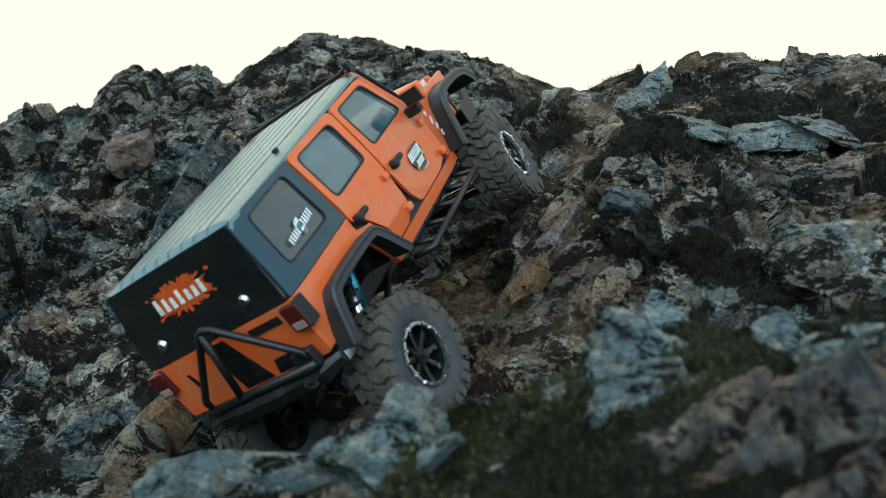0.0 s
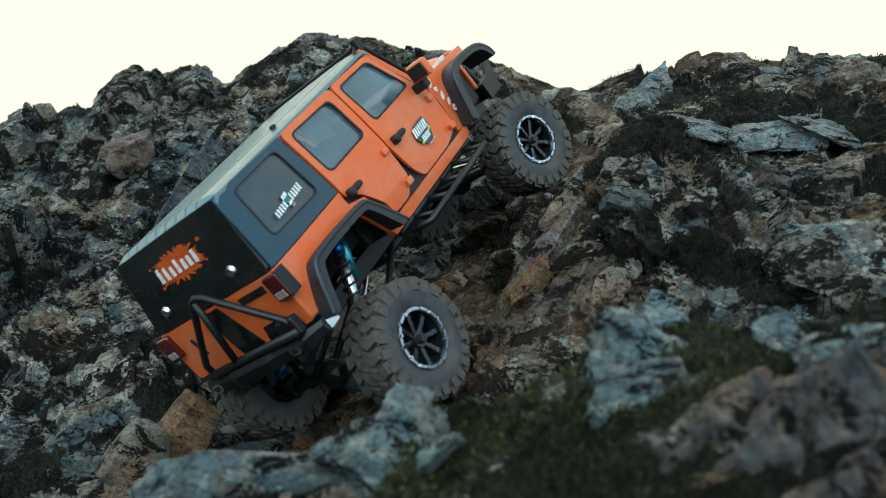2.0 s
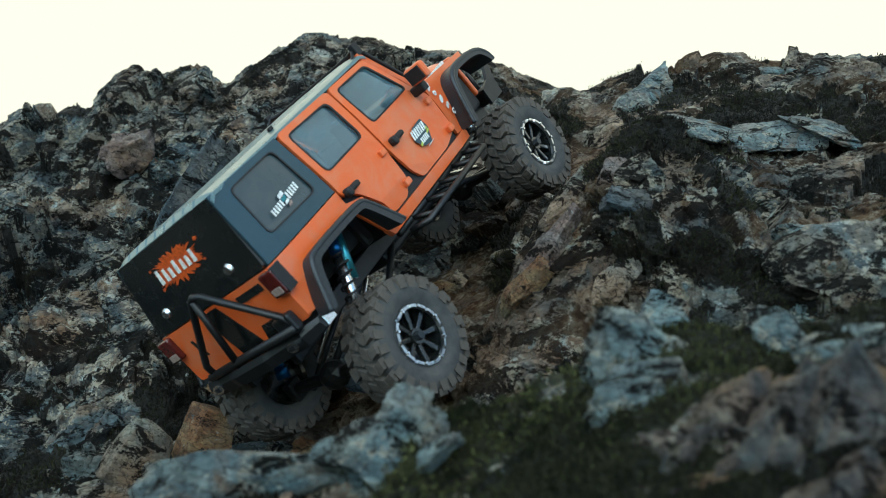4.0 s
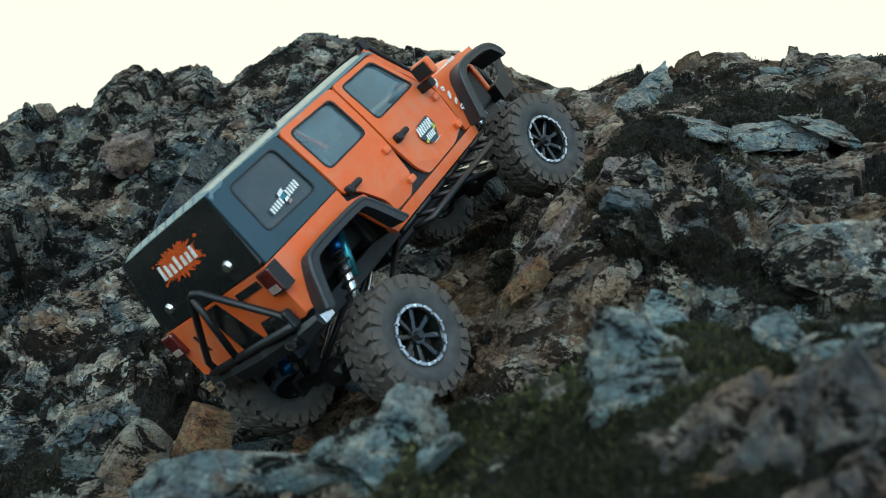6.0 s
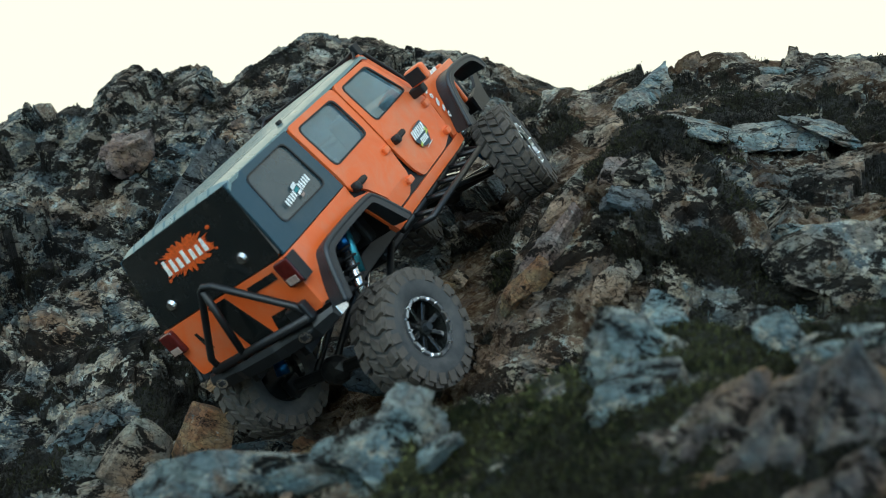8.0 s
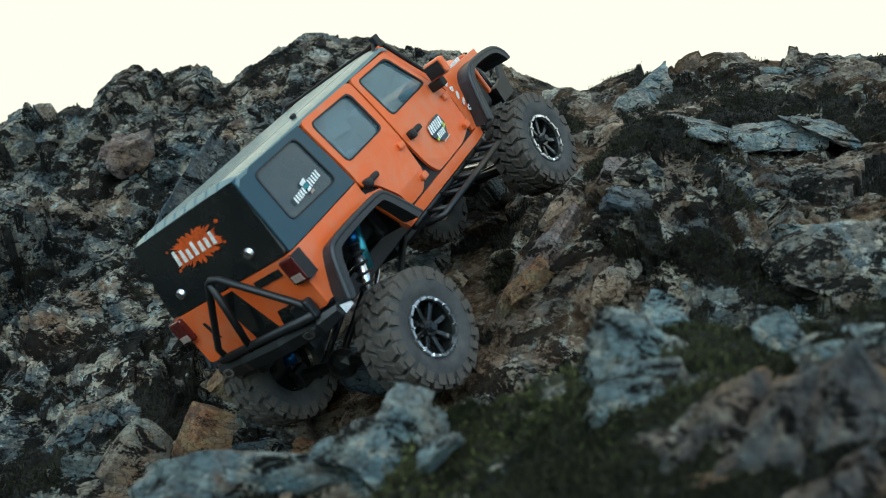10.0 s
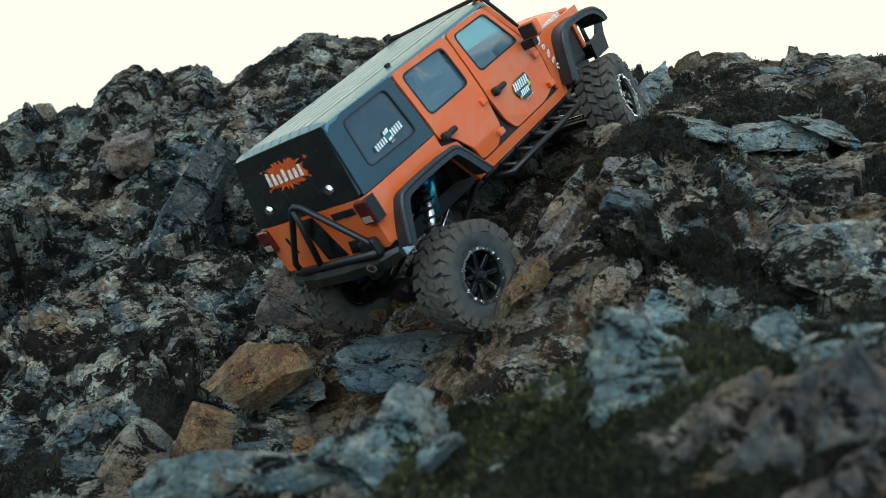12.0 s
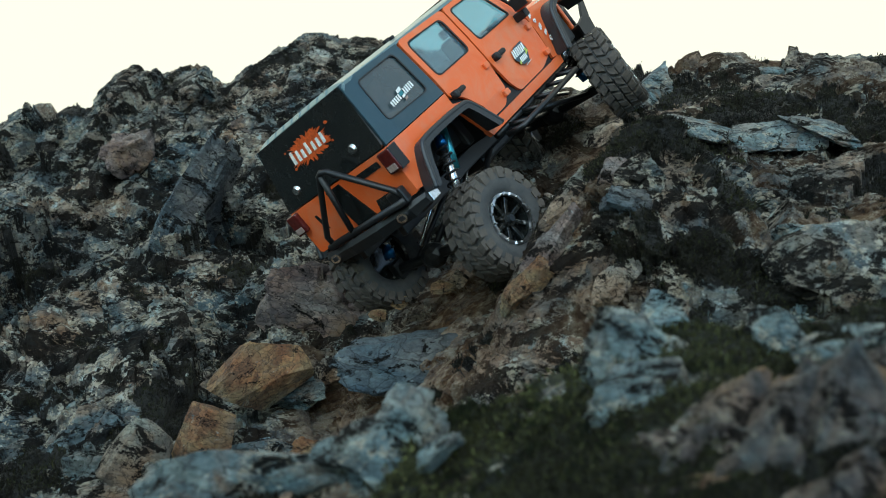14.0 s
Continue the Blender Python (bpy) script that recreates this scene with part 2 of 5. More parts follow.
def height(x, y):
    ra = np.hypot(x, y)
    back = crest(x, *BACK) - 0.011 + 0.010 * np.exp(-((x - 0.02) / 0.25) ** 2)
    back = np.where(y < 1.75, back - 1.32 * (1.75 - y) + 0.10 * np.sin((1.75 - y) * 7.0), back - 0.7 * (y - 1.75))
    xs = np.where(x > 0.15, 0.15 + (x - 0.15) * 0.22, np.where(x < -0.12, -0.12 + (x + 0.12) * 0.05, x))
    flank = 0.285 + 0.873 * xs + 0.591 * (y - 0.76)
    flank = flank - 0.060 * np.exp(-((x - 0.19) / 0.08) ** 2 - ((y - 1.06) / 0.09) ** 2)
    hump = crest(x, *HUMP) - 0.014
    hump = np.where(y < 1.3, hump - 0.95 * (1.3 - y), hump - 0.5 * (y - 1.3))
    ramp_top = np.minimum(flank, np.where(y < 1.3, 0.72, 0.72 - (y - 1.3)))
    z = smax(back, ramp_top, 0.06)
    z = smax(z, hump, 0.05)
    dome = 0.598 - 8.0 * ((x - 0.20) ** 2 + 0.8 * (y - 0.92) ** 2)
    z = smax(z, dome, 0.03)
    fore = crest(x, *FORE)
    fore = np.where(y < 0.56, fore - 0.42 * (0.56 - y), fore - 1.15 * (y - 0.56))
    z = smax(z, fore, 0.02)
    plain = -0.25 + 0.02 * np.sin(x * 0.7) * np.cos(y * 0.6)
    fade = np.clip((ra - 2.2) / 2.5, 0, 1)
    z = np.maximum(z, plain - 0.4)
    near = np.clip((0.3 - ra) / 0.15, 0, 1)
    z = z * (1 - near) + np.minimum(z, 0.24) * near
    return z * (1 - fade) + plain * fade


def build_tufts(p, moss, nor):
    """Moss: thousands of short blades standing on the mossy parts."""
    rs = np.random.RandomState(9)
    reach = np.hypot(p[:, 0], p[:, 1])
    keep = np.where((moss > 0.5) & (reach > 0.31) & (reach < 1.6) & (np.abs(p[:, 0]) < 0.5 * p[:, 1]))[0]
    pick = rs.choice(keep, min(len(keep), 75000), replace=False)
    base, up = p[pick], nor[pick] * 0.6 + np.array([0, 0, 0.5])
    n = len(pick)
    v = np.zeros((n, 3, 3, 3))
    for k in range(3):
        lean = rs.normal(0, 0.45, (n, 3))
        d = up + lean
        d /= np.linalg.norm(d, axis=1, keepdims=True)
        s = np.cross(d, rs.normal(0, 1, (n, 3)))
        s /= np.linalg.norm(s, axis=1, keepdims=True)
        long = rs.uniform(0.0016, 0.0042, (n, 1))
        c = base + rs.normal(0, 0.0014, (n, 3))
        v[:, k, 0], v[:, k, 1], v[:, k, 2] = c - s * 0.0006, c + s * 0.0006, c + d * long
    mesh = bpy.data.meshes.new("moss")
    v = v.reshape(-1, 3)
    mesh.vertices.add(len(v))
    mesh.vertices.foreach_set("co", v.astype(np.float32).ravel())
    mesh.loops.add(len(v))
    mesh.loops.foreach_set("vertex_index", np.arange(len(v), dtype=np.int32))
    mesh.polygons.add(len(v) // 3)
    mesh.polygons.foreach_set("loop_start", np.arange(0, len(v), 3, dtype=np.int32))
    mesh.update()
    mesh.materials.append(MAT_MOSS)
    tagged(new("moss", mesh), "dark olive moss tufts growing on the rock", "moss", kind="stuff")


def patches(q, spots):
    """Sum of soft round spots: centre, radius, weight."""
    out = np.zeros(len(q))
    for x, y, z, r, w in spots:
        out += w * np.exp(-((q - np.array((x, y, z))) ** 2).sum(1) / (r * r))
    return out


# where the moss grows thick, where the rock stays bare, and where it crumbles to tan grit
GROWN = [(0.12, 0.91, 0.54, 0.031, 0.40), (0.15, 0.89, 0.57, 0.031, 0.50), (0.20, 0.89, 0.58, 0.028, 0.45), (0.24, 0.92, 0.57, 0.024, 0.45), (0.07, 1.09, 0.52, 0.037, 0.30), (0.23, 0.85, 0.53, 0.019, 0.45), (0.25, 0.83, 0.52, 0.017, 0.45), (0.33, 1.20, 0.71, 0.048, 0.40), (0.35, 1.11, 0.66, 0.044, 0.50), (0.43, 1.08, 0.65, 0.043, 0.50), (0.45, 1.01, 0.63, 0.035, 0.40), (0.29, 1.12, 0.66, 0.026, 0.40), (0.12, 0.81, 0.44, 0.032, 0.25), (0.18, 0.81, 0.48, 0.028, 0.25), (0.23, 0.77, 0.46, 0.039, 0.25), (0.29, 0.72, 0.44, 0.037, 0.30), (0.37, 0.85, 0.53, 0.029, 0.30), (0.12, 1.29, 0.71, 0.037, 0.40)]
BARE = [(0.16, 0.84, 0.53, 0.026, 0.50), (0.19, 0.83, 0.51, 0.019, 0.40), (0.31, 0.95, 0.56, 0.038, 0.70), (0.31, 0.86, 0.52, 0.029, 0.50), (0.23, 0.83, 0.49, 0.019, 0.40), (0.43, 1.19, 0.72, 0.061, 0.50), (0.48, 1.10, 0.68, 0.031, 0.30), (0.09, 0.87, 0.48, 0.030, 0.50), (0.11, 0.87, 0.51, 0.025, 0.40), (0.06, 0.86, 0.44, 0.029, 0.50), (0.25, 1.19, 0.70, 0.034, 0.40), (-0.05, 1.02, 0.38, 0.070, 0.60), (-0.15, 1.17, 0.42, 0.073, 0.50)]
GRIT = [(-0.10, 1.00, 0.34, 0.06, 0.8), (-0.02, 0.92, 0.34, 0.06, 0.8), (-0.06, 0.86, 0.30, 0.05, 0.7), (-0.16, 1.08, 0.39, 0.05, 0.5), (-0.14, 0.93, 0.31, 0.05, 0.6)]
CRUMBLY = [(0.31, 0.94, 0.54, 0.043, 0.80), (0.24, 0.82, 0.50, 0.024, 0.60), (0.31, 0.84, 0.51, 0.029, 0.60), (0.19, 1.20, 0.67, 0.041, 0.60), (0.22, 0.76, 0.44, 0.035, 0.30), (0.11, 0.86, 0.50, 0.030, 0.50)]


def build_bank():
    ang = np.concatenate([np.linspace(-180, -36, 60, endpoint=False), np.linspace(-36, -28, 60, endpoint=False), np.linspace(-28, 28, 900, endpoint=False),
                          np.linspace(28, 36, 60, endpoint=False), np.linspace(36, 180, 60, endpoint=False)])
    rad = np.concatenate([np.geomspace(0.0005, 0.3, 44, endpoint=False), np.geomspace(0.3, 0.7, 170, endpoint=False), np.geomspace(0.7, 1.95, 560, endpoint=False),
                          np.geomspace(1.95, 3, 50, endpoint=False), np.geomspace(3, 3000, 40)])
    na, nr = len(ang), len(rad)
    a, r = np.meshgrid(np.radians(ang), rad, indexing="ij")
    x, y = (r * np.sin(a) + 0.03 * np.exp(-r / 0.08)).ravel(), (r * np.cos(a)).ravel()
    z = height(x, y)
    p = np.stack([x, y, z], 1)
    g = p.reshape(na, nr, 3)
    da = np.roll(g, -1, 0) - np.roll(g, 1, 0)
    dr = np.gradient(g, axis=1)
    nor = np.cross(dr, da).reshape(-1, 3)
    nor *= np.sign(nor[:, 2:3]) / (np.linalg.norm(nor, axis=1, keepdims=True) + 1e-12)
    live = np.where((np.hypot(x, y) < 6) & (np.hypot(x, y) > 0.2))[0]
    q = p[live]
    warp = np.stack([fractal(q * 7, 91 + 7 * k, 3) for k in range(3)], 1) * 0.028
    w = q + warp
    d = facets(w, 0.20, 11, 0.55, 0.26, 0.03) + 0.80 * facets(w, 0.080, 31, 0.75, 0.30, 0.06) + 0.72 * facets(w, 0.030, 51, 0.75, 0.34, 0.08, False) + 0.6 * facets(w + 3.3, 0.012, 61, 0.7, 0.34, 0.06, False)
    d += 0.018 * fractal(q * 14, 5, 6, 0.56)
    yy, xx = q[:, 1], q[:, 0]
    track = np.maximum(np.exp(-((xx - 0.02) / 0.16) ** 2 - ((yy - 0.98) / 0.24) ** 2), np.exp(-((xx - 0.17) / 0.09) ** 2 - ((yy - 1.05) / 0.12) ** 2))
    soft = 1 - 0.62 * track
    fore = np.clip((0.66 - yy) / 0.1, 0, 1)
    soft = soft * (1 - 0.60 * fore) * (1 - 0.45 * np.clip((yy - 1.5) / 0.2, 0, 1)) * (1 - 0.5 * np.clip((xx - 0.08) / 0.1, 0, 1) * np.clip((yy - 1.08) / 0.1, 0, 1))
    soft = soft * (1 - 0.65 * np.exp(-((xx - 0.32) / 0.11) ** 2 - ((yy - 0.82) / 0.12) ** 2))
    up = nor[live][:, 2]
    right = np.clip((xx - 0.02) / 0.12, 0, 1) * (yy > 0.62)
    grow_moss = fractal(q * 15, 71, 6, 0.68) * 1.35 + 0.6 * (up - 0.62) - 0.35 * np.clip((0.16 - xx) / 0.2, 0, 1) * (yy > 0.62) + 0.05 * right + 0.55 * fore
    grow_moss += patches(q, GROWN) - patches(q, BARE)
    moss = np.clip((grow_moss - 0.13) / 0.08, 0, 1)
    d = d * (1 - 0.45 * moss) + 0.004 * moss + 0.010 * moss * fractal(q * 75, 83, 3, 0.6)
    p[live] = q + nor[live] * (d * soft)[:, None]
    dirt = np.zeros(len(p))
    dirt[live] = np.clip(1.6 * track * (0.75 + fractal(q * 14, 45, 4)) - 0.45, 0, 1)
    crumb = np.clip(2.2 * fractal(q * 9, 38, 4) + 0.10 + patches(q, CRUMBLY), 0, 1) * np.clip((xx - 0.04) / 0.1, 0, 1) * (yy > 0.7)
    dirt[live] = np.maximum(dirt[live], 0.8 * crumb)
    dirt[live] = np.maximum(dirt[live], np.clip(patches(q, GRIT) * (0.8 + 1.6 * fractal(q * 16, 47, 4)), 0, 0.9))
    full = np.zeros(len(p))
    full[live] = moss
    mesh = bpy.data.meshes.new("ground")
    i, j = np.meshgrid(np.arange(na), np.arange(nr - 1), indexing="ij")
    i2 = (i + 1) % na
    quads = np.stack([i * nr + j, i * nr + j + 1, i2 * nr + j + 1, i2 * nr + j], -1).reshape(-1, 4)
    mesh.vertices.add(len(p))
    mesh.vertices.foreach_set("co", p.astype(np.float32).ravel())
    mesh.loops.add(quads.size)
    mesh.loops.foreach_set("vertex_index", quads.astype(np.int32).ravel())
    mesh.polygons.add(len(quads))
    mesh.polygons.foreach_set("loop_start", np.arange(0, quads.size, 4, dtype=np.int32))
    mesh.polygons.foreach_set("use_smooth", np.zeros(len(quads), bool))
    mesh.update()
    mesh.attributes.new("moss", "FLOAT", "POINT").data.foreach_set("value", full.astype(np.float32))
    mesh.attributes.new("soil", "FLOAT", "POINT").data.foreach_set("value", dirt.astype(np.float32))
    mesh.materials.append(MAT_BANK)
    build_tufts(p, full, nor)
    return tagged(new("ground", mesh), "steep foliated rock bank with lichen and dark moss", "rock bank", kind="structure")


bank = build_bank()
CAR_ROWS = [
    (0.0, pose(-0.1335, 0.7511, 0.3590, -25.3, -38.5, 69.0)),
    (0.5, pose(-0.1441, 0.7587, 0.3638, -32.2, -38.0, 68.6)),
    (1.0, pose(-0.1451, 0.7626, 0.3654, -32.0, -39.5, 68.3)),
    (1.5, pose(-0.1431, 0.7729, 0.3698, -33.7, -40.3, 69.0)),
    (2.0, pose(-0.1453, 0.7882, 0.3840, -23.0, -39.6, 60.8)),
    (2.5, pose(-0.1437, 0.7871, 0.3827, -22.6, -39.4, 60.8)),
    (3.0, pose(-0.1447, 0.7885, 0.3831, -24.5, -38.8, 61.1)),
    (5.5, pose(-0.1470, 0.7936, 0.3863, -24.2, -38.5, 58.7)),
    (6.0, pose(-0.1469, 0.7951, 0.3870, -23.6, -38.8, 57.6)),
    (6.5, pose(-0.1477, 0.7985, 0.3875, -24.6, -39.0, 57.8)),
    (7.0, pose(-0.1435, 0.7944, 0.3895, -24.3, -38.4, 60.9)),
    (7.5, pose(-0.1450, 0.7952, 0.3905, -24.9, -38.3, 61.7)),
    (8.0, pose(-0.1405, 0.7895, 0.3907, -25.7, -36.7, 65.2)),
    (8.2, pose(-0.1387, 0.7857, 0.3889, -29.8, -36.3, 68.2)),
    (10.5, pose(-0.1360, 0.8079, 0.4040, -20.1, -38.1, 57.6)),
    (11.0, pose(-0.1053, 0.8575, 0.4278, -22.1, -40.5, 55.8)),
    (11.5, pose(-0.0988, 0.8998, 0.4628, -12.9, -35.3, 47.4)),
    (12.0, pose(-0.0919, 0.8946, 0.4643, -6.7, -38.1, 45.7)),
    (12.5, pose(-0.0924, 0.8932, 0.4630, -6.7, -37.6, 45.8)),
    (13.0, pose(-0.0884, 0.9028, 0.4688, -10.1, -37.2, 46.4)),
    (13.5, pose(-0.0754, 0.9129, 0.4827, -12.9, -38.8, 49.5)),
    (14.0, pose(-0.0663, 0.9211, 0.5000, -20.5, -37.1, 53.0)),
]

# ---- loose stones and outcrops ----
def rock_mesh(size, seed, cuts=11, rough=0.05, detail=5, point=0.0, block=0.4):
    """An angular stone: a ball cut flat by planes, then roughened."""
    rnd = random.Random(seed)
    bm = bmesh.new()
    bmesh.ops.create_icosphere(bm, subdivisions=detail, radius=1)
    p = np.array([v.co[:] for v in bm.verts])
    p = p * (1 - block) + p / np.abs(p).max(1, keepdims=True) * block * 0.8
    for _ in range(cuts):
        n = np.array([rnd.gauss(0, 1), rnd.gauss(0, 1), rnd.gauss(0, 1)])
        n /= np.linalg.norm(n)
        over = np.maximum(p @ n - rnd.uniform(0.46, 0.78), 0)
        p -= over[:, None] * n
    p[:, 0] *= 1 - point * np.clip(p[:, 2] + 0.3, 0, 1)
    p[:, 1] *= 1 - point * np.clip(p[:, 2] + 0.3, 0, 1)
    d = rough * (fractal(p * 2.1 + seed, 7, 5, 0.55) + 1.5 * facets(p * 0.5 + seed * 0.37, 0.26, 3, 0.7, 0.6, 0.10, True)/ 0.26)
    p *= (1 + d)[:, None]
    p = (p - (p.max(0) + p.min(0)) / 2) / (p.max(0) - p.min(0)) * np.array(size)
    me = bpy.data.meshes.new("stone")
    bm.to_mesh(me)
    bm.free()
    me.vertices.foreach_set("co", p.astype(np.float32).ravel())
    me.update()
    return me


def stone(name, label, at, size, turn, seed, material, cuts=11, rough=0.10, detail=5, point=0.0, group="", block=0.4):
    me = rock_mesh(size, seed, cuts, rough, detail, point, block)
    me.materials.append(material)
    ob = new(name, me)
    ob.matrix_basis = pose(*at, *turn)
    return tagged(ob, label, "stone", group)


loose_stone = stone("loose_stone", "rusty brown angular stone that the wheel shifts", (-0.215, 0.90, 0.302), (0.050, 0.05, 0.068), (6, 22, 14), 171, MAT_TAN, 8, 0.05, 5, 0.0, "", 0.85)
stone("boulder", "orange and ochre angular boulder in the gully", (-0.182, 0.985, 0.362), (0.098, 0.07, 0.066), (12, -36, 14), 105, MAT_TAN, 8, 0.05, 5, 0.0, "", 0.75)
stone("boulder", "grey-beige angular stone low in the gully", (-0.262, 0.865, 0.294), (0.052, 0.05, 0.066), (0, 32, 30), 22, MAT_PALE, 7, 0.05, 5, 0.15, "", 0.7)
stone("pebble", "small pale stone beside the boulders", (-0.228, 0.82, 0.283), (0.038, 0.03, 0.024), (0, 10, 0), 8, MAT_PALE, 8, 0.06, 4)
stone("pebble", "small orange stone on the blue slab", (-0.044, 1.010, 0.434), (0.017, 0.015, 0.016), (0, 20, 0), 9, MAT_TAN, 8, 0.06, 4)
stone("pebble", "small tan stone at the slab's edge", (-0.066, 0.990, 0.420), (0.018, 0.015, 0.013), (0, 0, 40), 10, MAT_TAN, 8, 0.06, 4)
stone("pebble", "small pale rounded stone on the flank", (0.016, 0.970, 0.455), (0.020, 0.018, 0.020), (0, 0, 0), 14, MAT_PALE, 14, 0.04, 4)
stone("pebble", "small rusty flat stone on the flank", (0.000, 0.965, 0.447), (0.026, 0.018, 0.016), (0, -20, 0), 15, MAT_TAN, 8, 0.06, 4)
stone("flat_stone", "tan flat stone resting on the mossy dome", (0.170, 1.02, 0.610), (0.050, 0.03, 0.024), (0, -28, 0), 16, MAT_PALE, 8, 0.06)

# blurred stones close to the camera: on the mossy mound, the slabs beside it, those in front of the gully
MOUND = [
    ("grey lichen-covered stone on the mossy mound", (0.103, 0.522, 0.382), (0.067, 0.037, 0.059), (0, 14, 10), 31, MAT_GREY, 0.3),
    ("grey slab with a pale crust", (0.096, 0.486, 0.370), (0.068, 0.029, 0.035), (0, -12, 0), 32, MAT_GREY, 0),
    ("pale splinter of stone below the slab", (0.076, 0.481, 0.361), (0.018, 0.023, 0.030), (0, 22, 0), 46, MAT_GREY, 0.2),
    ("pale blue-grey stone beside moss", (0.188, 0.548, 0.395), (0.046, 0.038, 0.035), (0, 24, 0), 35, MAT_GREY, 0.2),
    ("pale thin wedge of stone", (0.272, 0.752, 0.413), (0.055, 0.043, 0.022), (0, 12, 0), 36, MAT_GREY, 0),
    ("blue-grey stone bedded in moss", (0.207, 0.495, 0.394), (0.050, 0.041, 0.024), (0, -8, 0), 37, MAT_GREY, 0.1),
    ("low pale slab bedded in moss", (0.187, 0.479, 0.389), (0.041, 0.029, 0.017), (0, -10, 0), 47, MAT_GREY, 0)]
SLABS = [
    ("rusty brown slab of layered rock", (0.124, 0.433, 0.357), (0.043, 0.048, 0.070), (0, 36, 0), 38, MAT_FORE, 0.1),
    ("broad weathered slab with rusty veins", (0.147, 0.422, 0.354), (0.049, 0.047, 0.080), (0, 38, 0), 39, MAT_FORE, 0.1),
    ("weathered block with brown stains", (0.166, 0.410, 0.360), (0.047, 0.047, 0.077), (0, 32, 0), 40, MAT_FORE, 0.1),
    ("rusty weathered block with a split face", (0.199, 0.451, 0.373), (0.045, 0.051, 0.054), (0, 28, 0), 48, MAT_FORE, 0.1),
    ("low rusty slab sloping into the moss", (0.095, 0.416, 0.331), (0.059, 0.038, 0.026), (0, -24, 0), 49, MAT_FORE, 0),
    ("rusty splintered slab low in the front", (0.098, 0.430, 0.340), (0.040, 0.030, 0.058), (0, 40, 10), 80, MAT_FORE, 0.1),
    ("brown layered slab low in the front", (0.126, 0.420, 0.338), (0.044, 0.030, 0.064), (0, 34, -8), 81, MAT_FORE, 0.1),
    ("grey and rusty slab low in the front", (0.150, 0.405, 0.340), (0.042, 0.030, 0.064), (0, 40, 6), 82, MAT_FORE, 0.1),
    ("dark rusty block at the front edge", (0.148, 0.372, 0.336), (0.050, 0.030, 0.050), (0, 30, 0), 83, MAT_FORE, 0.1)]
FRONT = [
    ("pointed grey and rusty stone, lichen-spotted", (-0.027, 0.528, 0.339), (0.078, 0.055, 0.077), (0, 26, 0), 33, MAT_GREY, 0.45),
    ("thin pale slab of flaky rock", (-0.008, 0.508, 0.337), (0.044, 0.024, 0.012), (0, -32, 0), 34, MAT_GREY, 0),
    ("broad blue-grey boulder with lichen", (-0.109, 0.551, 0.318), (0.131, 0.069, 0.043), (0, 4, 0), 41, MAT_GREY, 0.2),
    ("rounded blue-grey stone behind the boulder", (-0.170, 0.975, 0.281), (0.086, 0.067, 0.043), (0, 0, 0), 42, MAT_GREY, 0),
    ("small rusty stone between boulders", (-0.123, 0.952, 0.282), (0.056, 0.055, 0.043), (0, 10, 0), 45, MAT_TAN, 0.2),
    ("low pale stone beside the boulder", (-0.276, 0.856, 0.268), (0.075, 0.059, 0.026), (0, -10, 0), 43, MAT_PALE, 0)]
for label, at, size, turn, seed, material, point in MOUND + SLABS + FRONT:
    stone("foreground_stone", label, at, size, turn, seed, material, 9, 0.22, 5, point, "foreground stones", 0.6)
stone("foreground_stone", "pointed pale stone behind the mound", (0.137, 0.63, 0.412), (0.036, 0.03, 0.036), (0, 0, 0), 44, MAT_GREY, 10, 0.13, 5, 0.5, "foreground stones", 0.6)

# outcrops that stand out of the bank: the cliff and its crest, the mossy hump, the flank and the gully
CLIFF = [
    ("brown block bedded in the cliff", (-0.483, 1.535, 0.682), (0.082, 0.131, 0.090), (0, 10, 0), 51, MAT_PURPLE, 0.1),
    ("blue-grey buttress under the crest", (-0.433, 1.676, 0.817), (0.094, 0.145, 0.103), (0, 8, 0), 52, MAT_BANK, 0.1),
    ("long tilted slab of blue-grey rock", (-0.352, 1.364, 0.563), (0.061, 0.117, 0.252), (0, 30, -8), 53, MAT_SLATE, 0.1),
    ("pale pointed rock on the mossy crest", (0.255, 1.199, 0.696), (0.068, 0.070, 0.095), (0, 28, 0), 54, MAT_GREY, 0.35),
    ("pale crest slab with a bright edge", (0.471, 1.272, 0.740), (0.150, 0.073, 0.019), (25, 4, 0), 62, MAT_GREY, 0),
    ("pale flat slab along the skyline", (-0.055, 1.765, 0.886), (0.239, 0.102, 0.027), (20, 6, 0), 63, MAT_GREY, 0)]
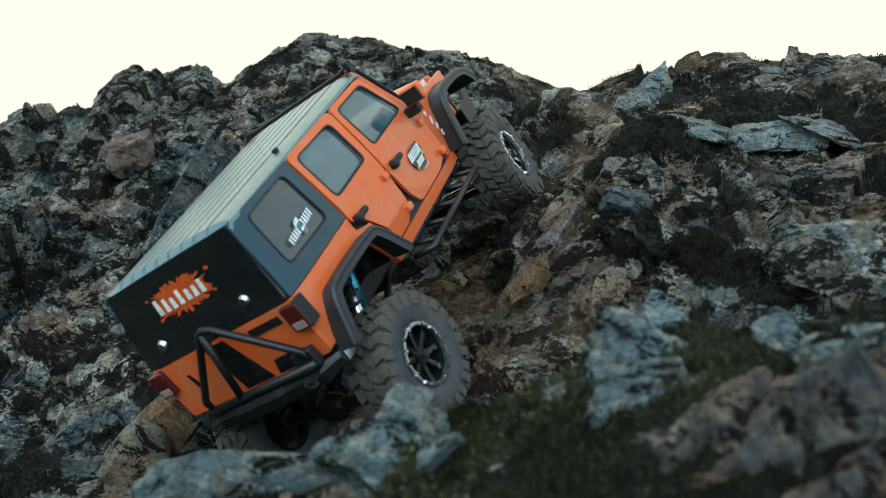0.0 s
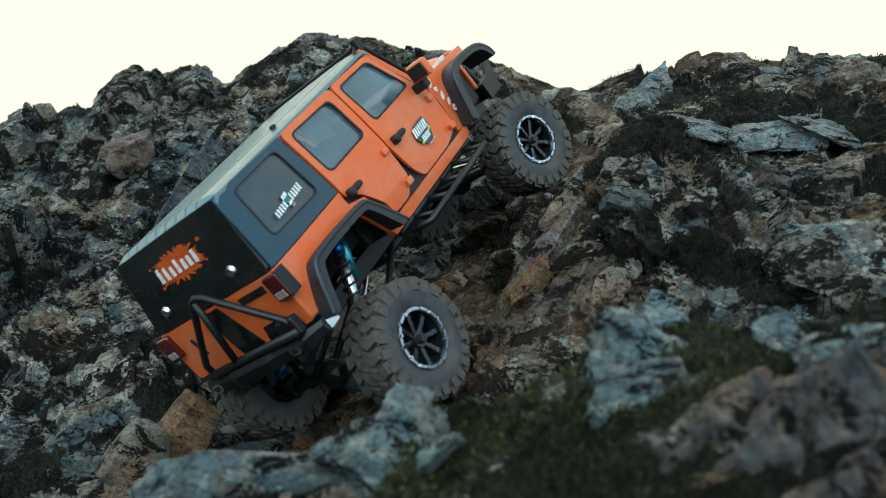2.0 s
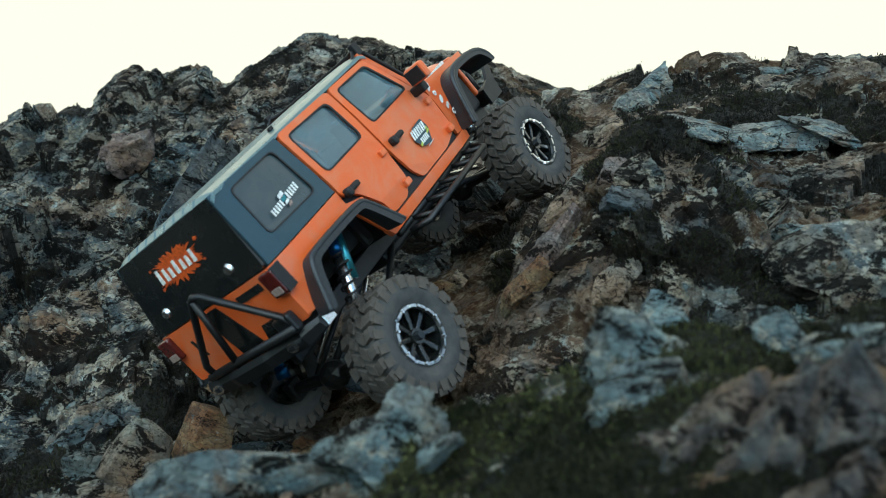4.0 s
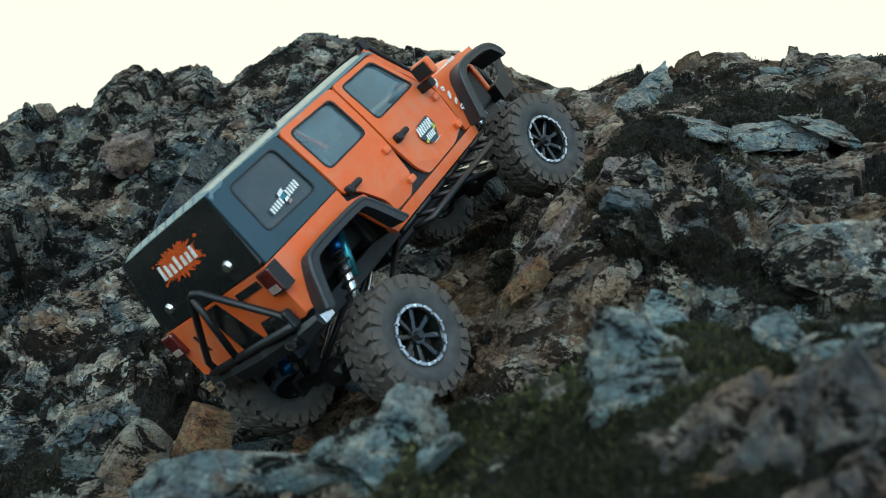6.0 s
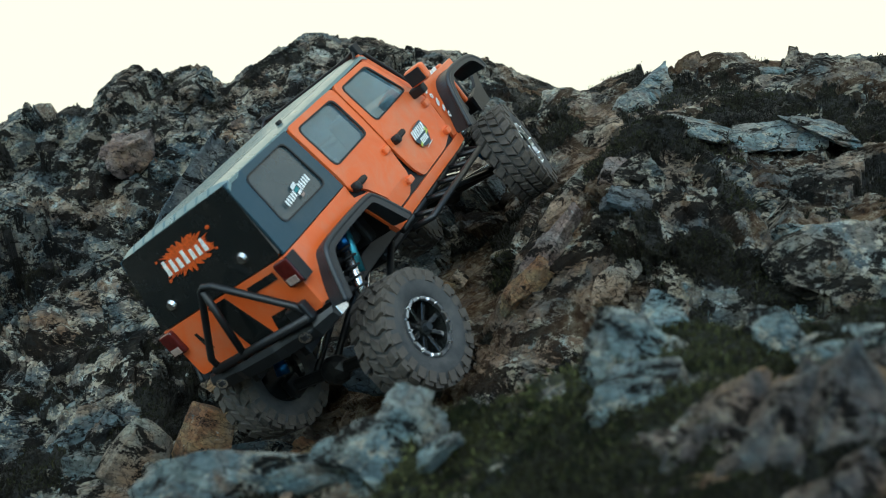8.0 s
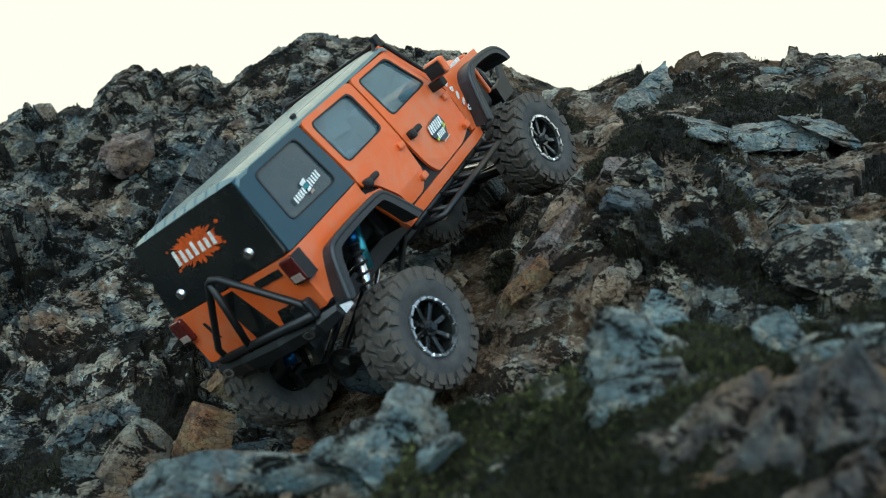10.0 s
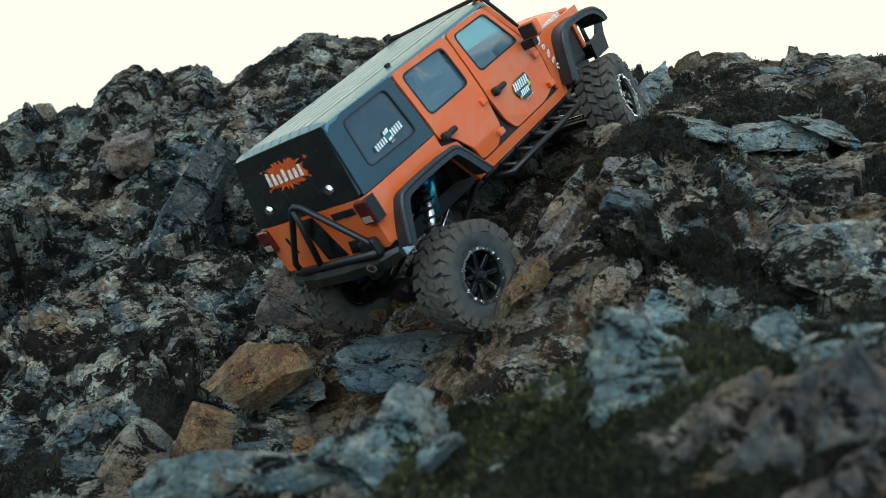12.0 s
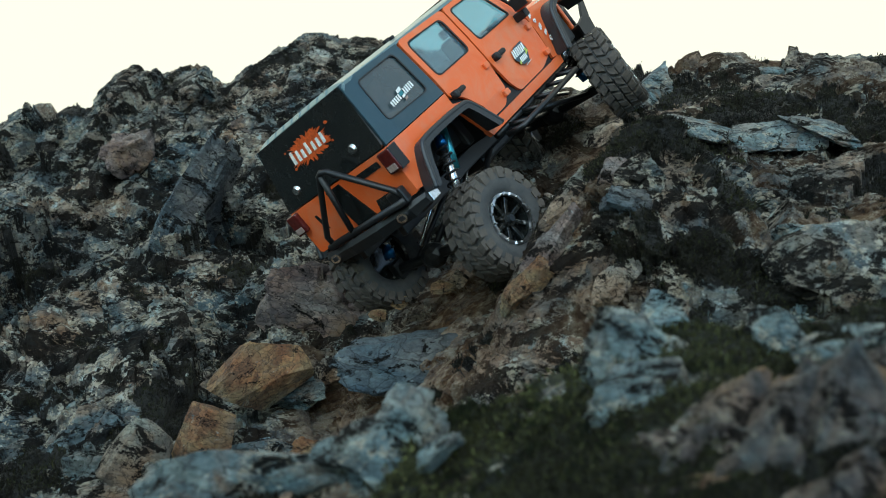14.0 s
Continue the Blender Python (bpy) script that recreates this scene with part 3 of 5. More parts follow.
HUMP_ROCKS = [
    ("pale blue ledge slab under moss", (0.298, 1.073, 0.622), (0.102, 0.076, 0.014), (32, 8, 10), 55, MAT_GREY, 0),
    ("thin pale blue ledge slab", (0.345, 1.013, 0.608), (0.097, 0.073, 0.016), (36, -4, -8), 64, MAT_GREY, 0),
    ("broken end of the pale blue ledge", (0.393, 0.998, 0.608), (0.089, 0.073, 0.013), (30, 14, 6), 65, MAT_GREY, 0),
    ("grey rock face below the mossy dome", (0.172, 0.862, 0.536), (0.049, 0.049, 0.046), (0, 22, 0), 56, MAT_BANK, 0.1),
    ("brown rock face beside the dome", (0.149, 0.869, 0.540), (0.025, 0.043, 0.039), (0, 20, 0), 66, MAT_PURPLE, 0.1),
    ("grey block under the dome", (0.152, 0.824, 0.507), (0.042, 0.048, 0.033), (0, 16, 0), 67, MAT_SLATE, 0.1),
    ("low lichen-grey rock under the moss", (0.295, 0.738, 0.450), (0.105, 0.070, 0.058), (25, -10, 0), 84, MAT_BANK, 0.1),
    ("flat grey stone lying in the moss", (0.276, 0.770, 0.480), (0.035, 0.029, 0.016), (0, -8, 0), 68, MAT_GREY, 0.1)]
FLANK_SLABS = [
    ("tan tilted slab on the flank", (0.116, 0.883, 0.517), (0.034, 0.051, 0.076), (0, 36, 0), 57, MAT_PALE, 0.1),
    ("purple tilted slab on the flank", (0.095, 0.864, 0.476), (0.029, 0.051, 0.084), (0, 38, 0), 60, MAT_PURPLE, 0.1),
    ("rusty tilted slab on the flank", (0.070, 0.841, 0.440), (0.026, 0.041, 0.062), (0, 38, 0), 58, MAT_TAN, 0.1),
    ("grey tilted slab low on the flank", (0.139, 0.807, 0.443), (0.028, 0.039, 0.060), (0, 40, 0), 69, MAT_PALE, 0.1)]
GULLY = [
    ("smooth purple-grey rock face in the gully", (-0.148, 1.161, 0.423), (0.138, 0.080, 0.124), (0, 12, 0), 70, MAT_PURPLE, 0.1),
    ("smooth dark blue slab in the track", (-0.026, 0.963, 0.374), (0.166, 0.075, 0.058), (22, -4, 0), 59, MAT_SLATE, 0),
    ("tan edge of the track slab", (-0.117, 1.064, 0.358), (0.041, 0.053, 0.067), (0, 28, 0), 61, MAT_PALE, 0.1),
    ("small grey outcrop beside the boulder", (-0.155, 1.018, 0.344), (0.070, 0.060, 0.049), (0, -22, 0), 72, MAT_GREY, 0.1)]
for label, at, size, turn, seed, material, point in CLIFF + HUMP_ROCKS + FLANK_SLABS + GULLY:
    stone("outcrop", label, at, size, turn, seed, material, 8, 0.17, 5, point, "outcrops of the bank", 0.65)

# ---- the model car: x ahead, y to its left, z up, origin at the foot of the tailgate ----
def paint_material(name, color, rough=0.32, dust=0.25, coat=0.3):
    m, n, l, bsdf = nodes_of(name)
    co = n.new("ShaderNodeTexCoord")
    v = co.outputs["Object"]
    d = ramp(n, l, noise_node(n, l, v, 28, 8, 0.7, 0.5).outputs["Fac"], [(0.45, (0, 0, 0)), (0.75, (1, 1, 1))])
    col = mixed(n, l, math_node(n, l, "MULTIPLY", d, dust), color, (0.48, 0.31, 0.20))
    l.new(col, bsdf.inputs["Base Color"])
    r = ramp(n, l, noise_node(n, l, v, 60, 6, 0.7).outputs["Fac"], [(0.3, (rough,) * 3), (0.75, (min(1, rough + 0.25),) * 3)])
    l.new(r, bsdf.inputs["Roughness"])
    bsdf.inputs["Coat Weight"].default_value = coat
    bsdf.inputs["Coat Roughness"].default_value = 0.15
    bump(n, l, bsdf, noise_node(n, l, v, 500, 3).outputs["Fac"], 0.06, 0.001)
    return m


def plain_material(name, color, rough, metal=0.0, grain=0.3, scale=220):
    m, n, l, bsdf = nodes_of(name)
    co = n.new("ShaderNodeTexCoord")
    t = noise_node(n, l, co.outputs["Object"], scale, 6, 0.65).outputs["Fac"]
    g = ramp(n, l, t, [(0.3, tuple(c * (1 - grain) for c in color)), (0.7, tuple(min(1, c * (1 + grain)) for c in color))])
    l.new(g, bsdf.inputs["Base Color"])
    bsdf.inputs["Roughness"].default_value, bsdf.inputs["Metallic"].default_value = rough, metal
    bump(n, l, bsdf, t, 0.15, 0.0006)
    return m


def glass_material(name, tint):
    m, n, l, bsdf = nodes_of(name)
    co = n.new("ShaderNodeTexCoord")
    # milky film: dusty haze, and sky reflection put into the colour
    sky_haze = ramp(n, l, noise_node(n, l, co.outputs["Object"], 24, 6, 0.7, 0.8).outputs["Fac"], [(0.35, (0.97, 0.97, 0.97)), (0.8, (0.86, 0.86, 0.86))])
    bsdf.inputs["Base Color"].default_value = (*tint, 1)
    l.new(sky_haze, bsdf.inputs["Transmission Weight"])
    bsdf.inputs["Roughness"].default_value = 0.03
    bsdf.inputs["IOR"].default_value = 1.7
    return m


MAT_ORANGE = paint_material("orange_paint", (0.72, 0.120, 0.020), 0.30, 0.38)
MAT_TOP = paint_material("slate_blue_hard_top", (0.013, 0.045, 0.064), 0.42, 0.02, 0.25)
MAT_ROOF = paint_material("satin_roof", (0.16, 0.25, 0.27), 0.22, 0.0, 0.4)
MAT_ROOF.node_tree.nodes["Principled BSDF"].inputs["Metallic"].default_value = 0.65
MAT_GLOSS = paint_material("gloss_black", (0.008, 0.010, 0.010), 0.12, 0.02, 0.6)
MAT_FLARE = plain_material("grey_black_plastic", (0.016, 0.020, 0.024), 0.42)
MAT_BLACK = plain_material("black_steel", (0.012, 0.013, 0.014), 0.42, 0.2)
MAT_DARK = plain_material("dark_plastic", (0.008, 0.008, 0.009), 0.6)
MAT_SILVER = plain_material("silver_metal", (0.75, 0.76, 0.76), 0.25, 1.0, 0.1)
MAT_RING = plain_material("machined_metal", (0.62, 0.63, 0.63), 0.28, 1.0, 0.3)
MAT_BLUE = plain_material("blue_anodised", (0.02, 0.12, 0.30), 0.3, 0.8)
MAT_TEAL = plain_material("teal_anodised", (0.06, 0.26, 0.30), 0.3, 0.8)
MAT_RED = plain_material("red_lens", (0.07, 0.010, 0.008), 0.12)
MAT_CLEAR = plain_material("clear_lens", (0.30, 0.22, 0.19), 0.2)
MAT_WHITE = plain_material("white_vinyl", (0.72, 0.74, 0.72), 0.5)
MAT_SPLASH = plain_material("orange_vinyl", (0.55, 0.08, 0.01), 0.5, 0, 0.5, 400)
MAT_LIME = plain_material("lime_vinyl", (0.42, 0.48, 0.06), 0.5)
# the tint's blue also carries the reflected sky
MAT_GLASS = glass_material("sky_tinted_glass", (0.46, 0.69, 0.80))
MAT_PANE = paint_material("smoked_pane", (0.018, 0.040, 0.050), 0.08, 0.05, 1.0)


def tyre_material(name, dusts):
    m, n, l, bsdf = nodes_of(name)
    co = n.new("ShaderNodeTexCoord")
    v = co.outputs["Object"]
    dust = ramp(n, l, noise_node(n, l, v, 45, 7, 0.7).outputs["Fac"], list(zip((0.35, 0.55, 0.75), dusts)))
    l.new(dust, bsdf.inputs["Base Color"])
    bsdf.inputs["Roughness"].default_value = 0.85
    bump(n, l, bsdf, noise_node(n, l, v, 350, 5, 0.7).outputs["Fac"], 0.35, 0.0012)
    return m


MAT_TYRE = tyre_material("dusty_rubber", [(0.034, 0.036, 0.037), (0.062, 0.062, 0.060), (0.10, 0.092, 0.080)])
MAT_TREAD = tyre_material("earthy_tread_rubber", [(0.036, 0.033, 0.030), (0.090, 0.076, 0.062), (0.17, 0.135, 0.10)])


def part(name, bm, material, parent, label="", smooth=False):
    me = bpy.data.meshes.new(name)
    bmesh.ops.recalc_face_normals(bm, faces=bm.faces[:])
    if smooth:
        for f in bm.faces:
            f.smooth = True
    bm.to_mesh(me)
    bm.free()
    me.materials.append(material)
    ob = new(name, me)
    ob.parent = parent
    return tagged(ob, label)


def box(x0, x1, y0, y1, z0, z1, bevel=0.0, into=None):
    bm = bmesh.new()
    bmesh.ops.create_cube(bm, size=1)
    for v in bm.verts:
        v.co = ((x0 + x1) / 2 + v.co.x * (x1 - x0), (y0 + y1) / 2 + v.co.y * (y1 - y0), (z0 + z1) / 2 + v.co.z * (z1 - z0))
    if bevel:
        bmesh.ops.bevel(bm, geom=bm.edges[:], offset=bevel, segments=2, affect="EDGES", profile=0.5)
    return join(into, bm)


def join(into, bm):
    if into is None:
        return bm
    me = bpy.data.meshes.new("tmp")
    bm.to_mesh(me)
    bm.free()
    into.from_mesh(me)
    bpy.data.meshes.remove(me)
    return into


def tube(points, r, sides=10, into=None):
    """A round bar along a polyline."""
    bm = bmesh.new()
    pts = [Vector(p) for p in points]
    rings = []
    for k, p in enumerate(pts):
        d = (pts[min(k + 1, len(pts) - 1)] - pts[max(k - 1, 0)]).normalized()
        q = d.to_track_quat("Z", "Y").to_matrix()
        rings.append([bm.verts.new(p + q @ Vector((r * math.cos(2 * math.pi * a / sides), r * math.sin(2 * math.pi * a / sides), 0))) for a in range(sides)])
    for a, b in zip(rings, rings[1:]):
        for k in range(sides):
            bm.faces.new((a[k], a[(k + 1) % sides], b[(k + 1) % sides], b[k]))
    bm.faces.new(rings[0])
    bm.faces.new(rings[-1])
    return join(into, bm)


def rounded(pts, r, n=4):
    """A polygon with its corners rounded."""
    out = []
    c = len(pts)
    for k in range(c):
        p, a, b = Vector(pts[k]), Vector(pts[k - 1]), Vector(pts[(k + 1) % c])
        ra = min(r, (a - p).length * 0.45, (b - p).length * 0.45)
        s, e = p + (a - p).normalized() * ra, p + (b - p).normalized() * ra
        for i in range(n + 1):
            t = i / n
            out.append(tuple((1 - t) ** 2 * s + 2 * t * (1 - t) * p + t * t * e))
    return out


def subdivided(loop, step):
    out = []
    for k, a in enumerate(loop):
        b = loop[(k + 1) % len(loop)]
        m = max(1, int(math.dist(a, b) / step))
        out += [(a[0] + (b[0] - a[0]) * i / m, a[1] + (b[1] - a[1]) * i / m) for i in range(m)]
    return out


def panel(outline, holes, depth, shape, step=0.02):
    """A plate cut to an outline with holes; shape(u, v, w) lays it in space, w from 0 (outer face) to depth."""
    bm = bmesh.new()
    for loop in [outline, *holes]:
        vs = [bm.verts.new((u, v, 0)) for u, v in subdivided(loop, step)]
        for k in range(len(vs)):
            bm.edges.new((vs[k], vs[(k + 1) % len(vs)]))
    bmesh.ops.triangle_fill(bm, use_beauty=True, use_dissolve=False, edges=bm.edges[:])
    made = bmesh.ops.extrude_face_region(bm, geom=bm.faces[:])
    for v in made["geom"]:
        if isinstance(v, bmesh.types.BMVert):
            v.co.z = depth
    for v in bm.verts:
        v.co = shape(*v.co)
    return bm


def flank_y(x, z):
    """Half the body's width at a place along and up: straight sides below the belt, leaning in above it, narrowing to the nose."""
    w = 0.083 - 0.0085 * max(0.0, z - 0.062) / 0.06
    if z < 0.02:
        w -= 0.004 * (0.02 - z) / 0.02
    if x > 0.285:
        w -= 0.016 * (x - 0.285) / 0.115
    if x < 0.03:
        w -= 0.003 * (0.03 - x) / 0.03
    return w


def side(sign, proud=0.0):
    return lambda u, v, w: Vector((u, sign * (flank_y(u, v) + proud - w), v))


car = tagged(new("model_car"), "orange radio-controlled rock crawler with black hard top", "model car")

REAR_WINDOW = rounded([(0.1135, 0.0695), (0.1765, 0.0695), (0.1755, 0.1115), (0.1125, 0.1135)], 0.007)
FRONT_WINDOW = rounded([(0.199, 0.0700), (0.268, 0.0700), (0.249, 0.1115), (0.1965, 0.1125)], 0.006)
QUARTER = rounded([(0.024, 0.070), (0.089, 0.068), (0.088, 0.1135), (0.029, 0.1135)], 0.006)
ARCH = [(0.124, 0.000), (0.106, 0.029), (0.100, 0.032), (0.036, 0.033), (0.029, 0.030), (0.012, 0.006)]


def grow(loop, d):
    c = Vector((sum(p[0] for p in loop) / len(loop), sum(p[1] for p in loop) / len(loop)))
    return [tuple(Vector(p) + (Vector(p) - c).normalized() * d) for p in loop]


def smoothed(pts, times=2):
    """An open line with its corners cut off again and again."""
    for _ in range(times):
        cut = [pts[0]]
        for a, b in zip(pts, pts[1:]):
            cut += [(a[0] * 0.75 + b[0] * 0.25, a[1] * 0.75 + b[1] * 0.25), (a[0] * 0.25 + b[0] * 0.75, a[1] * 0.25 + b[1] * 0.75)]
        pts = cut + [pts[-1]]
    return pts


def build_side(sg):
    q = [(0.0, 0.008), *reversed(ARCH), (0.136, 0.0035), (0.136, 0.010), (0.124, 0.036), (0.104, 0.042), (0.104, 0.0545), (0.0, 0.0545)]
    part("rear_quarter", panel(q, [], 0.003, side(sg)), MAT_ORANGE, car)
    part("rocker_panel", panel([(0.124, 0.000), (0.130, -0.008), (0.306, -0.008), (0.306, 0.0025), (0.138, 0.0025)], [], 0.006, side(sg, 0.0012)), MAT_ORANGE, car)
    top = [(0.003, 0.0555), (0.1035, 0.0555), (0.1015, 0.119), (0.010, 0.121)]
    quarter = part("hard_top_side", panel(top, [grow(QUARTER, 0.0006)], 0.003, side(sg)), MAT_TOP, car, "slate-blue hard top side")
    part("window_pane", panel(QUARTER, [], 0.0016, side(sg, -0.0012)), MAT_PANE, quarter, "smoked quarter window")
    part("seal", panel(grow(QUARTER, 0.0012), [grow(QUARTER, -0.0004)], 0.0016, side(sg, 0.0006)), MAT_DARK, quarter)
    rd = [(0.106, 0.0475), (0.122, 0.041), (0.139, 0.0185), (0.143, 0.0060), (0.150, 0.0045), (0.172, 0.0045), (0.1835, 0.015), (0.186, 0.0485), (0.1865, 0.118), (0.1045, 0.1195), (0.1055, 0.070)]
    rear = part("rear_door", panel(rounded(rd, 0.006), [REAR_WINDOW], 0.003, side(sg, 0.0007)), MAT_ORANGE, car)
    fd = [(0.1885, 0.0485), (0.1945, 0.018), (0.206, 0.0040), (0.262, 0.0040), (0.2845, 0.011), (0.2865, 0.050), (0.2755, 0.0665), (0.2530, 0.1165), (0.1890, 0.118)]
    front = part("front_door", panel(rounded(fd, 0.006), [FRONT_WINDOW], 0.003, side(sg, 0.0007)), MAT_ORANGE, car)
    for door, win in ((rear, REAR_WINDOW), (front, FRONT_WINDOW)):
        part("window_pane", panel(grow(win, 0.0008), [], 0.0008, side(sg, -0.0016)), MAT_GLASS, door, "tinted window glass with painted sky reflection").visible_shadow = False
        part("seal", panel(grow(win, 0.0006), [grow(win, -0.0016)], 0.0014, side(sg, 0.0010)), MAT_DARK, door)
    for door, hx in ((rear, 0.1190), (front, 0.2060)):
        y = sg * (0.083 + 0.0035)
        bm = box(hx - 0.011, hx + 0.010, y - 0.0030, y + 0.0030, 0.0445, 0.0500, 0.0022)
        box(hx - 0.0105, hx - 0.004, y - 0.0042, y + 0.0042, 0.0430, 0.0512, 0.002, bm)
        part("door_handle", bm, MAT_DARK, door, "black door handle", True)
    for door, hx in ((rear, 0.1805), (front, 0.2800)):
        for hz in (0.0475, 0.0140):
            y = sg * (0.083 + 0.0012)
            bm = box(hx - 0.006, hx + 0.003, y - 0.0026, y + 0.0026, hz - 0.0032, hz + 0.0032, 0.0012)
            part("hinge", bm, MAT_ORANGE, door)
    fender = [(0.2885, 0.004), (0.306, 0.002), (0.332, 0.030), (0.350, 0.044), (0.398, 0.044), (0.398, 0.055), (0.2885, 0.0625)]
    part("front_fender", panel(fender, [], 0.003, side(sg)), MAT_ORANGE, car)
    # wheel arch flares: a band that stands out from the side
    for name, outer, inner, y0, y1 in (
            ("rear_arch_flare", [(0.005, 0.000), (0.022, 0.036), (0.033, 0.0405), (0.104, 0.039), (0.113, 0.034), (0.134, -0.001)],
             [(0.125, -0.001), (0.107, 0.030), (0.101, 0.0335), (0.036, 0.0345), (0.028, 0.031), (0.012, 0.000)], 0.079, 0.0955),
            ("front_arch_flare", [(0.300, 0.002), (0.314, 0.040), (0.323, 0.0505), (0.338, 0.0545), (0.382, 0.0500), (0.396, 0.038), (0.398, 0.028)],
             [(0.393, 0.028), (0.390, 0.035), (0.379, 0.0455), (0.338, 0.0495), (0.328, 0.0465), (0.320, 0.038), (0.307, 0.002)], 0.064, 0.0960)):
        outer, inner = smoothed(outer), smoothed(inner)

        def lay(u, v, w, y0=y0, y1=y1):
            return Vector((u, sg * (y1 - w * (y1 - y0)), v))
        bm = panel(outer + inner, [], 1.0, lay, 0.004)
        for v in bm.verts:
            if abs(v.co.y) > y1 - 0.001:
                v.co.z -= 0.0015
        part(name, bm, MAT_FLARE, car, "grey-black wheel arch flare")
        lip = tube([(u, sg * (y1 - 0.002), v - 0.001) for u, v in outer], 0.0026)
        part("flare_lip", lip, MAT_FLARE, car, "", True)
    # door mirror
    y = sg * 0.101
    bm = box(0.266, 0.276, y - 0.011, y + 0.011, 0.066, 0.083, 0.003)
    mirror = part("door_mirror", bm, MAT_ORANGE, car)
    part("mirror_glass", box(0.2645, 0.2662, y - 0.009, y + 0.009, 0.068, 0.081), MAT_DARK, mirror)
    part("mirror_foot", box(0.268, 0.278, sg * 0.090 - 0.008, sg * 0.090 + 0.008, 0.057, 0.0665, 0.002), MAT_DARK, mirror)
    # tail lamp
    y = sg * 0.0775
    bm = box(-0.006, 0.008, y - 0.0085, y + 0.0085, 0.0315, 0.0535, 0.002)
    lamp = part("tail_lamp", bm, MAT_RED, car, "dark red tail lamp")
    part("reversing_lens", box(-0.0068, -0.0055, y - 0.0055, y + 0.0055, 0.0335, 0.0395, 0.0004), MAT_CLEAR, lamp)
    part("lamp_frame", box(-0.0045, 0.007, y + sg * 0.0078 - 0.0012, y + sg * 0.0078 + 0.0012, 0.031, 0.054, 0.0005), MAT_DARK, lamp)
    # rock slider
    y = sg * 0.094
    bm = tube([(0.150, sg * 0.076, -0.018), (0.156, y, -0.020), (0.288, y, -0.020), (0.296, sg * 0.076, -0.016)], 0.0030)
    slider = part("rock_slider", bm, MAT_BLACK, car, "black tubular rock slider", True)
    part("slider_rail", tube([(0.140, sg * 0.072, -0.012), (0.300, sg * 0.072, -0.012)], 0.0034), MAT_BLACK, slider, "", True)
    for x in (0.17, 0.20, 0.23, 0.26, 0.285):
        part("slider_rung", tube([(x, y, -0.020), (x - 0.006, sg * 0.072, -0.012)], 0.0024), MAT_BLACK, slider, "", True)


def decal_side(u0, v0, du, dv, w, h, material, parent, slant=0.0):
    """A flat vinyl bar on the right-hand side, w along (du, dv) and h across it."""
    d = Vector((du, dv)).normalized()
    c = Vector((-d.y, d.x))
    pts = [Vector((u0, v0)) + d * (a * w + slant * b) + c * (b * h) for a, b in ((-0.5, -0.5), (0.5, -0.5), (0.5, 0.5), (-0.5, 0.5))]
    part("vinyl_mark", panel([tuple(p) for p in pts], [], 0.0003, side(-1, 0.0012)), material, parent)


def blot(cx, cy, r, seed, n=26, squash=0.5):
    rnd = random.Random(seed)
    return [(cx + math.cos(a) * r * k, cy + math.sin(a) * r * squash * k) for a, k in
            ((2 * math.pi * i / n, rnd.uniform(0.66, 1.12)) for i in range(n))]


def tail(u, v, w):
    """The tailgate's plane: u to the car's left, v up; it leans forward above the belt."""
    x = 0.0 if v < 0.056 else 0.0112 * (v - 0.056) / 0.066
    return Vector((x + w, u, v))


def tail_at(proud):
    return lambda u, v, w: tail(u, v, w) - Vector((proud, 0, 0))


